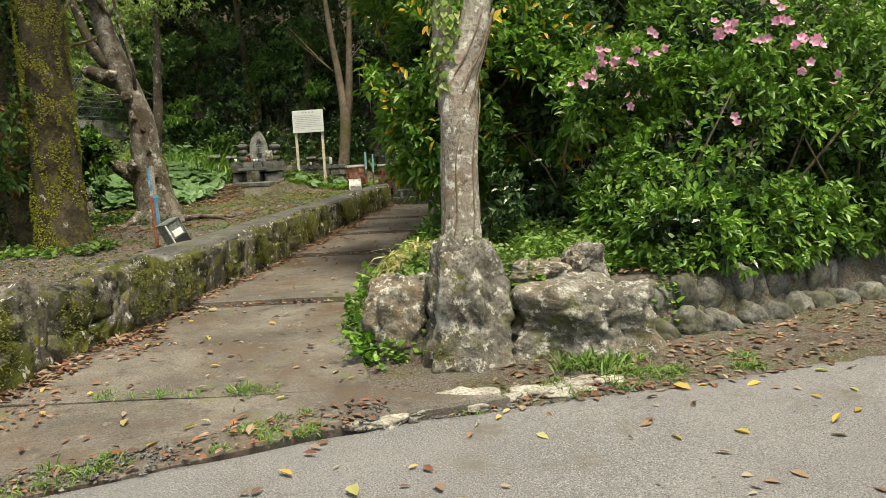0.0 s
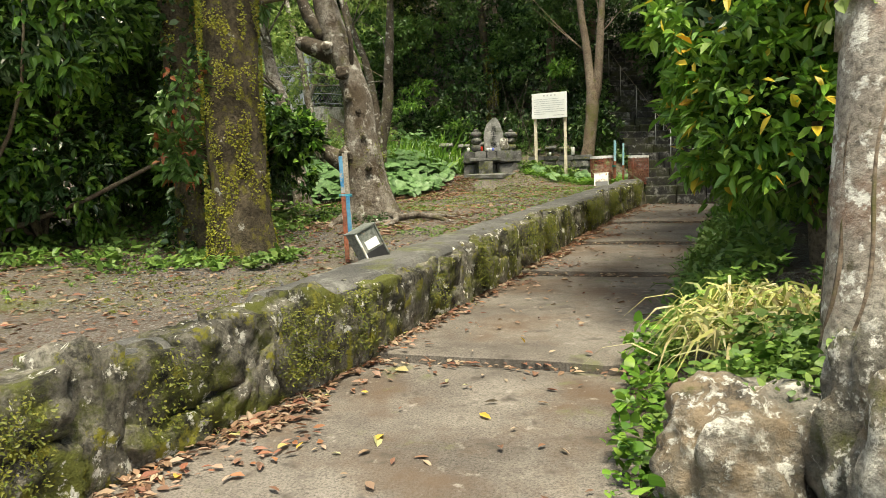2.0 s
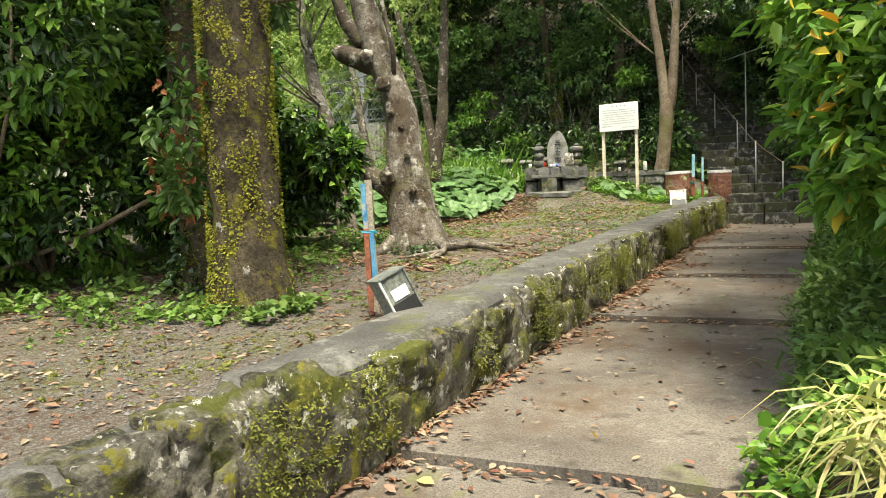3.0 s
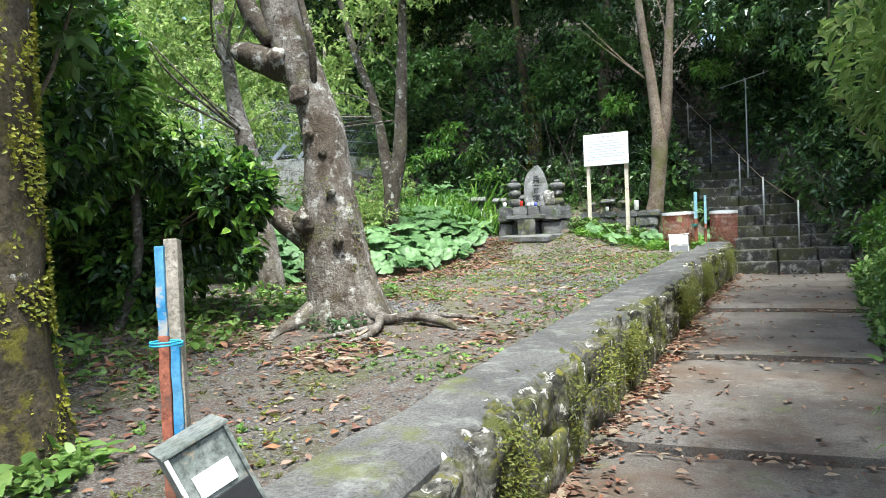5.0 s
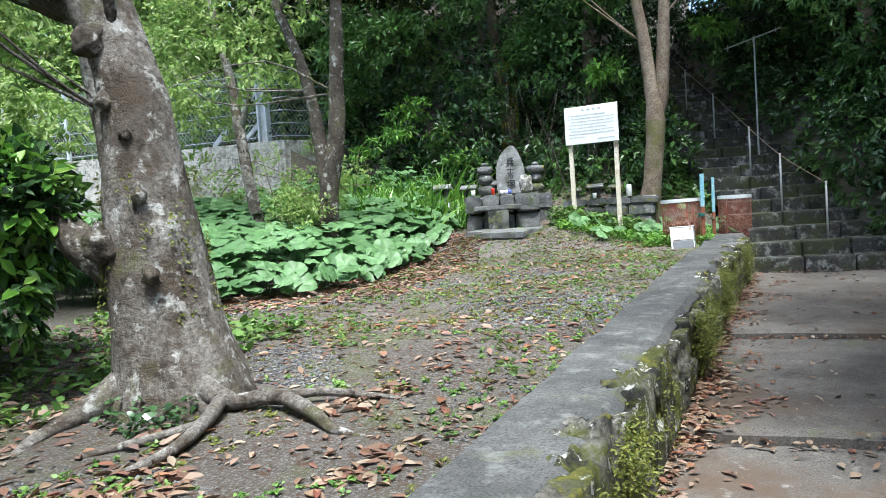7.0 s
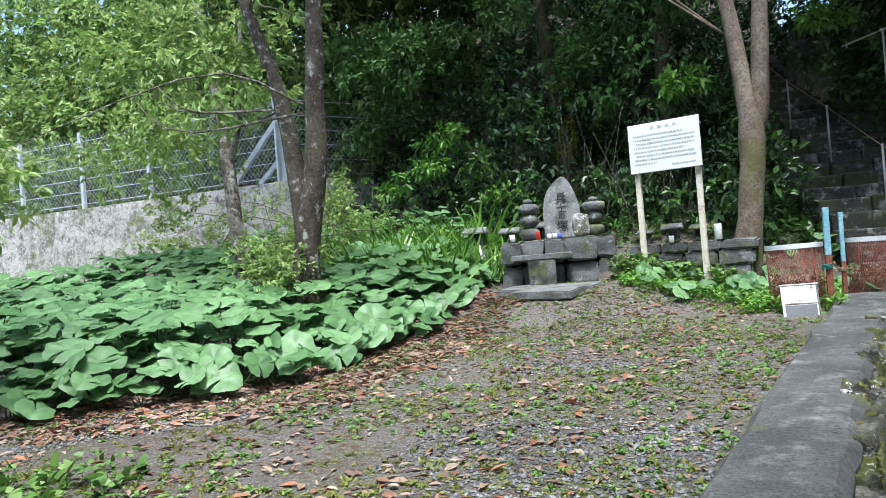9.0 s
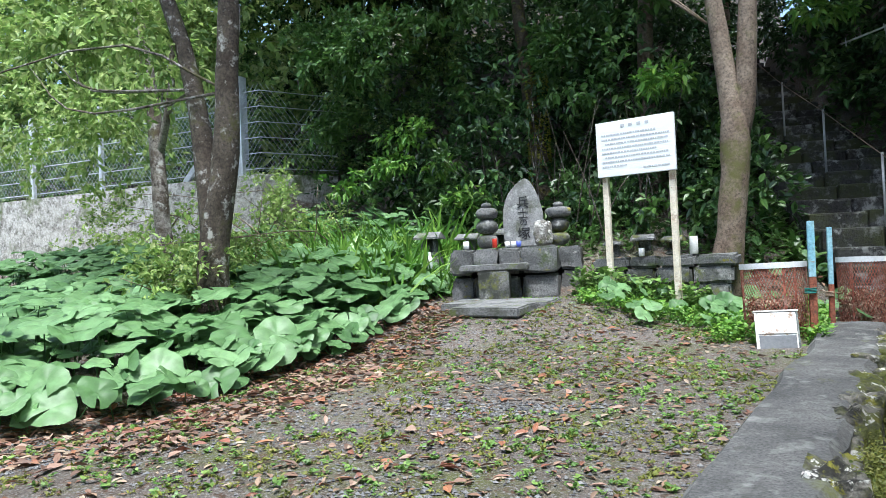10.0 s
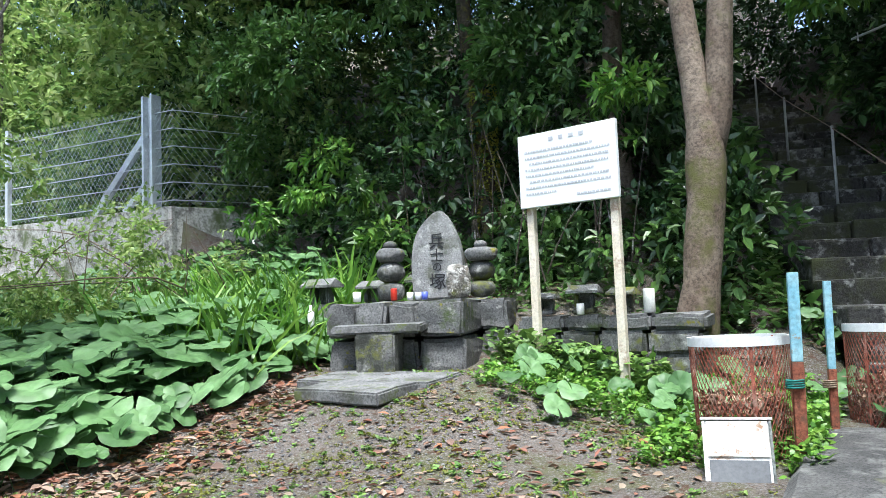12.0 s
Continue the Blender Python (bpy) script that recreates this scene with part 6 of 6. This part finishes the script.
for k, (front, x, y) in enumerate(spots):
    g = ground_z(x, y)
    r = RNG.uniform(0.09, 0.195) * (1.0 if front > 0.25 else 0.85)
    h = min(0.14 + front * 0.45, 0.55) * RNG.uniform(0.55, 1.35)
    tilt_ = RNG.uniform(4, 30) if front > 0.4 else RNG.uniform(12, 50)
    az_ = RNG.uniform(-115, 20)
    mat_ = pose(x, y, g + h, 0, 0, az_) @ pose(0, 0, 0, 0, tilt_, 0) @ pose(0, 0, 0, 0, 0, RNG.uniform(0, 360)) @ Matrix.Diagonal((r, r, r, 1))
    if k < 290:
        ob = new("leaf", LEAF[k % 5][0])
        ob.parent = patch
        ob.matrix_basis = mat_
    else:
        _, v, f = LEAF[k % 5]
        s = len(rv_)
        rv_ += [tuple(mat_ @ Vector(p)) for p in v]
        rf_ += [tuple(q + s for q in face) for face in f]
tagged(from_arrays("leaf_mass", rv_, rf_, m_, patch, smooth=True), kind="stuff")
grass("tall green grass between the wall and the memorial", scatter(300, -9.6, -7.0, 21.8, 24.2), 30, 1.05, M["leaf_azalea"], 0.4, droop=0.35, width=0.03)

# ---- weeds and leaves over the clearing ----
on_terrace = lambda x, y: x < wall_x(y) - 0.45 and not inside(x, y)
on_green = lambda x, y: on_terrace(x, y) and (y > 9.5 or x < -4.6)
weeds("small green weeds and clover on the soil", np.concatenate([scatter(2400, -7.5, -2, 5, 22.5, on_green, 0.9, 0.02), scatter(600, -6, -2, 16.5, 22, on_terrace, 1.3, 0.0)]), 9, 0.03, M["weed"], 0.6, 0.5, tall=0.02)
weeds("low yellow-green moss tufts on the soil", np.concatenate([scatter(2200, -7, -2, 7, 22.5, on_terrace, 1.6, 0.08), scatter(2600, -6, -2, 15, 22, on_terrace, 1.1, 0.0)]), 8, 0.03, M["moss_leaf"], 0.7, 0.3, tall=0.01)
weeds("leafy weeds under the shrubs", scatter(700, -9, -5, 8.5, 15.5, lambda x, y: x < -5.2 + 0.25 * (y - 12) if y > 12 else x < -4.9), 8, 0.1, M["weed"], 0.7, 0.4, tall=0.12)
weeds("leafy plants at the foot of the stone shelf", scatter(260, -4.7, -3.1, 22.75, 23.1), 9, 0.08, M["weed"], 0.8, 0.5, tall=0.28)
weeds("green weeds round the signs and bins", scatter(1300, -4.4, -1.9, 20.9, 23.4, lambda x, y: (y > 21.9 or x > -2.9) and x < wall_x(y) - 0.3), 11, 0.05, M["leaf_azalea"], 0.8, 0.5, tall=0.12)
small = thing("butterbur_plants", "scattered round-leaved butterbur plants near the bins", "butterbur", (0, 0, 0))
for x, y in np.vstack([scatter(30, -4.2, -2.65, 21.6, 23.0), scatter(24, -3.0, -1.2, 22.2, 24.4)]):
    r = RNG.uniform(0.06, 0.13)
    ob = new("leaf", LEAF[RNG.integers(5)][0])
    ob.parent = small
    ob.matrix_basis = pose(x, y, ground_z(x, y) + RNG.uniform(0.08, 0.26), 0, 0, RNG.uniform(-110, 0)) @ pose(0, 0, 0, 0, RNG.uniform(20, 60), 0) @ pose(0, 0, 0, 0, 0, RNG.uniform(0, 360)) @ Matrix.Diagonal((r, r, r, 1))
weeds("ivy at the foot of the gnarled tree", np.array([(-4.5 + dx, 12.85 + dy) for dx, dy in RNG.normal(size=(26, 2)) * 0.13]), 9, 0.06, M["leaf_dark"], 0.8, 0.5, tall=0.12)
weeds("ferns beside the mossy trunk", scatter(130, -5.0, -3.7, 8.7, 9.6), 8, 0.09, M["weed"], 0.7, 0.4, tall=0.08)
mossy = scatter(2600, -3.2, -1.3, 4.5, 21.7, lambda x, y: abs(x - wall_x(y) - 0.02) < 0.1, 1.9, 0.2)
zs = np.array([RNG.uniform(path_z(y) + 0.12, terrace_z(y) + 0.04) for x, y in mossy])
n = len(mossy)
at = np.column_stack([np.array([wall_x(y) for _, y in mossy]) + RNG.uniform(0.0, 0.12, n), mossy[:, 1], zs])
at = np.repeat(at, 7, 0) + RNG.normal(size=(n * 7, 3)) * 0.03
v, f = leaves(at, RNG.normal(size=(n * 7, 3)) * 0.7 + np.array([0.8, -0.2, 0.1]), np.array([[0.5, -0.2, 0.8]]) + RNG.normal(size=(n * 7, 3)) * 0.3, RNG.uniform(0.012, 0.03, n * 7), RNG.uniform(0.006, 0.014, n * 7))
tagged(from_arrays("wall_moss", v, f, M["moss_leaf"]), "yellow-green moss and small ferns on the stone wall", "moss", kind="stuff")
grass("grass sprouting from the stone wall", np.array([(wall_x(y) + 0.06, y) for y in (5.3, 5.6, 6.6, 7.2, 9.8, 13.2, 16.8, 19)]), 18, 0.18, M["dry_grass"], 1.4, droop=1.2, width=0.05)
grass("grass tufts on the joint of the path", scatter(46, -2.0, -0.8, 5.2, 5.36), 14, 0.07, M["weed"], 0.8, width=0.08)
verge = [(x, road_y(x) + RNG.uniform(0.0, 0.36)) for x in RNG.uniform(-2.6, 2.4, 260) if noise.noise(Vector((x * 2.2, 0, 0))) > -0.1]
grass("grass tufts along the road edge", np.array(verge), 20, 0.085, M["weed"], 0.8, width=0.07)
grass("soft grass tuft at the boulder's foot", np.array([(1.35 + dx, 5.7 + dy) for dx, dy in RNG.normal(size=(16, 2)) * np.array([0.2, 0.08])]), 26, 0.17, M["weed"], 0.6, width=0.06)

near_wall = lambda x, y: 0 < x - wall_x(y) < 0.08 + 0.5 * abs(noise.noise(Vector((y * 0.8, 3, 0))))
litter("brown leaves drifted against the wall", scatter(2600, -3, -1, 4.6, 21.8, near_wall), 0.075, M["leaf_dead"])
litter("red-brown leaves along the path below the wall", scatter(1000, -3, -0.6, 4.6, 21.8, lambda x, y: 0 < x - wall_x(y) < 0.2 + 0.9 * abs(noise.noise(Vector((y * 0.7, 8, 0))))), 0.065, M["leaf_tan"], 0.006)
litter("fallen leaves scattered on the path", scatter(420, -3, 0.4, 4.4, 21.8, lambda x, y: wall_x(y) < x < path_x(y)), 0.07, M["leaf_dead"])
joint = np.array([(RNG.uniform(wall_x(y), path_x(y)), y - RNG.uniform(0, 0.14)) for y in (8.04, 11.75, 14.4, 17.2, 21.85) for _ in range(70)])
litter("leaves caught at the path's low steps", joint, 0.07, M["leaf_dead"])
litter("brown leaves over the clearing's soil", scatter(6500, -8, -2, 5, 22, on_terrace, 0.8, -0.2), 0.06, M["leaf_dead"])
litter("patches of red-brown leaves round the gnarled tree", scatter(700, -5.6, -2.9, 11.2, 13.6, on_terrace, 1.4, 0.1), 0.09, M["leaf_dead"])
litter("drift of red-brown leaves before the butterbur", scatter(1900, -7.6, -4.6, 15.2, 22, lambda x, y: on_terrace(x, y) and inside(x - 0.75, y + 0.4)), 0.08, M["leaf_dead"])
litter("tan and red leaves strewn over the gravel", scatter(1500, -8, -2, 9, 22, on_terrace, 0.7, -0.1), 0.085, M["leaf_tan"], 0.01)
litter("red-brown leaves under the butterbur's edge", scatter(1500, -7.8, -5.2, 15.4, 22.5, lambda x, y: inside(x, y) and not inside(x + 0.55, y - 0.45)), 0.085, M["leaf_tan"], 0.012)
litter("tan leaves lying before the butterbur", scatter(700, -7.6, -4.4, 14.5, 22, lambda x, y: on_terrace(x, y) and inside(x - 0.9, y + 0.4)), 0.09, M["leaf_tan"], 0.015)
litter("leaf litter under the shrubs", scatter(1500, -9, -4.8, 7, 15, lambda x, y: x < -4.8 + 0.15 * (y - 11)), 0.09, M["leaf_dead"])
litter("leaves in the gutter below the stone edging", scatter(1700, 0.6, 7, 4.9, 10, lambda x, y: road_y(x) - 0.1 < y < kerb_y(x) + 0.05), 0.068, M["leaf_dead"])
litter("brown leaves lying on the asphalt", scatter(150, -2, 5, 1.0, 7, lambda x, y: y < road_y(x)), 0.08, M["leaf_dead"])
litter("yellow leaves lying on the asphalt and path", scatter(110, -2.5, 4.5, 1.5, 9, lambda x, y: y < road_y(x) or wall_x(y) < x < path_x(y)), 0.095, M["leaf_fresh_fallen"])
litter("brown leaves in the planting bed", scatter(420, -0.6, 3, 6.2, 8.5, in_bed), 0.08, M["leaf_dead"], 0.03)
litter("leaves on the wooded slope", scatter(1500, -6, 3, 22.5, 27), 0.1, M["leaf_dead"], 0.02)

litter("pale dry leaves along the road edge", scatter(420, -2.8, 1.6, 2.8, 6.0, lambda x, y: 0 < y - road_y(x) < 0.38), 0.06, M["leaf_tan"], 0.006)

# gravel on the clearing
gs = np.concatenate([scatter(900, -2.9, 1.5, 2.6, 5.7, lambda x, y: -0.04 < y - road_y(x) < 0.34, 1.6, -0.1), scatter(6500, -6.5, -2, 7, 22, on_terrace, 0.6, -0.1), scatter(6500, -7, -2, 13.5, 18.5, on_terrace, 0.5, 0.02)])
n = len(gs)
z = np.array([surf_z(x, y) for x, y in gs])
octa = np.array([(1, 0, 0), (0, 1, 0), (-1, 0, 0), (0, -1, 0), (0, 0, 0.7), (0, 0, -0.7)], float)
size = RNG.uniform(0.006, 0.018, (n, 1, 3))
v = (octa[None] * size * (1 + RNG.uniform(-0.3, 0.3, (n, 6, 1))) + np.column_stack([gs, z + 0.004])[:, None]).reshape(-1, 3)
tri = np.array([(0, 1, 4), (1, 2, 4), (2, 3, 4), (3, 0, 4), (1, 0, 5), (2, 1, 5), (3, 2, 5), (0, 3, 5)])
f = (np.arange(n)[:, None, None] * 6 + tri[None]).reshape(-1, 3)
M["gravel"] = leafy("gravel_stone", (0.05, 0.05, 0.053), (0.1, 0.1, 0.105), (0.2, 0.2, 0.2), (0.08, 0.072, 0.065), rough=0.85, through_light=0.0, spec=0.3)
tagged(from_arrays("gravel", v, f, M["gravel"]), "grey gravel strewn over the soil", "gravel", kind="stuff")

weeds("ferns and low plants beside the stone steps", scatter(900, -5, 3.2, 22.4, 31, lambda x, y: 0.95 < x - stair_x(y) < 2.6 or (-2.2 < x - stair_x(y) < -0.95 and y > 24)), 9, 0.17, M["leaf_mid"], 0.7, 0.3, tall=0.25)

weeds("dark low plants at the foot of the slope", scatter(1100, -9.5, -1.6, 23.9, 27.2, lambda x, y: x < stair_x(y) - 1.0), 9, 0.12, M["leaf_mid"], 0.7, 0.35, tall=0.3)
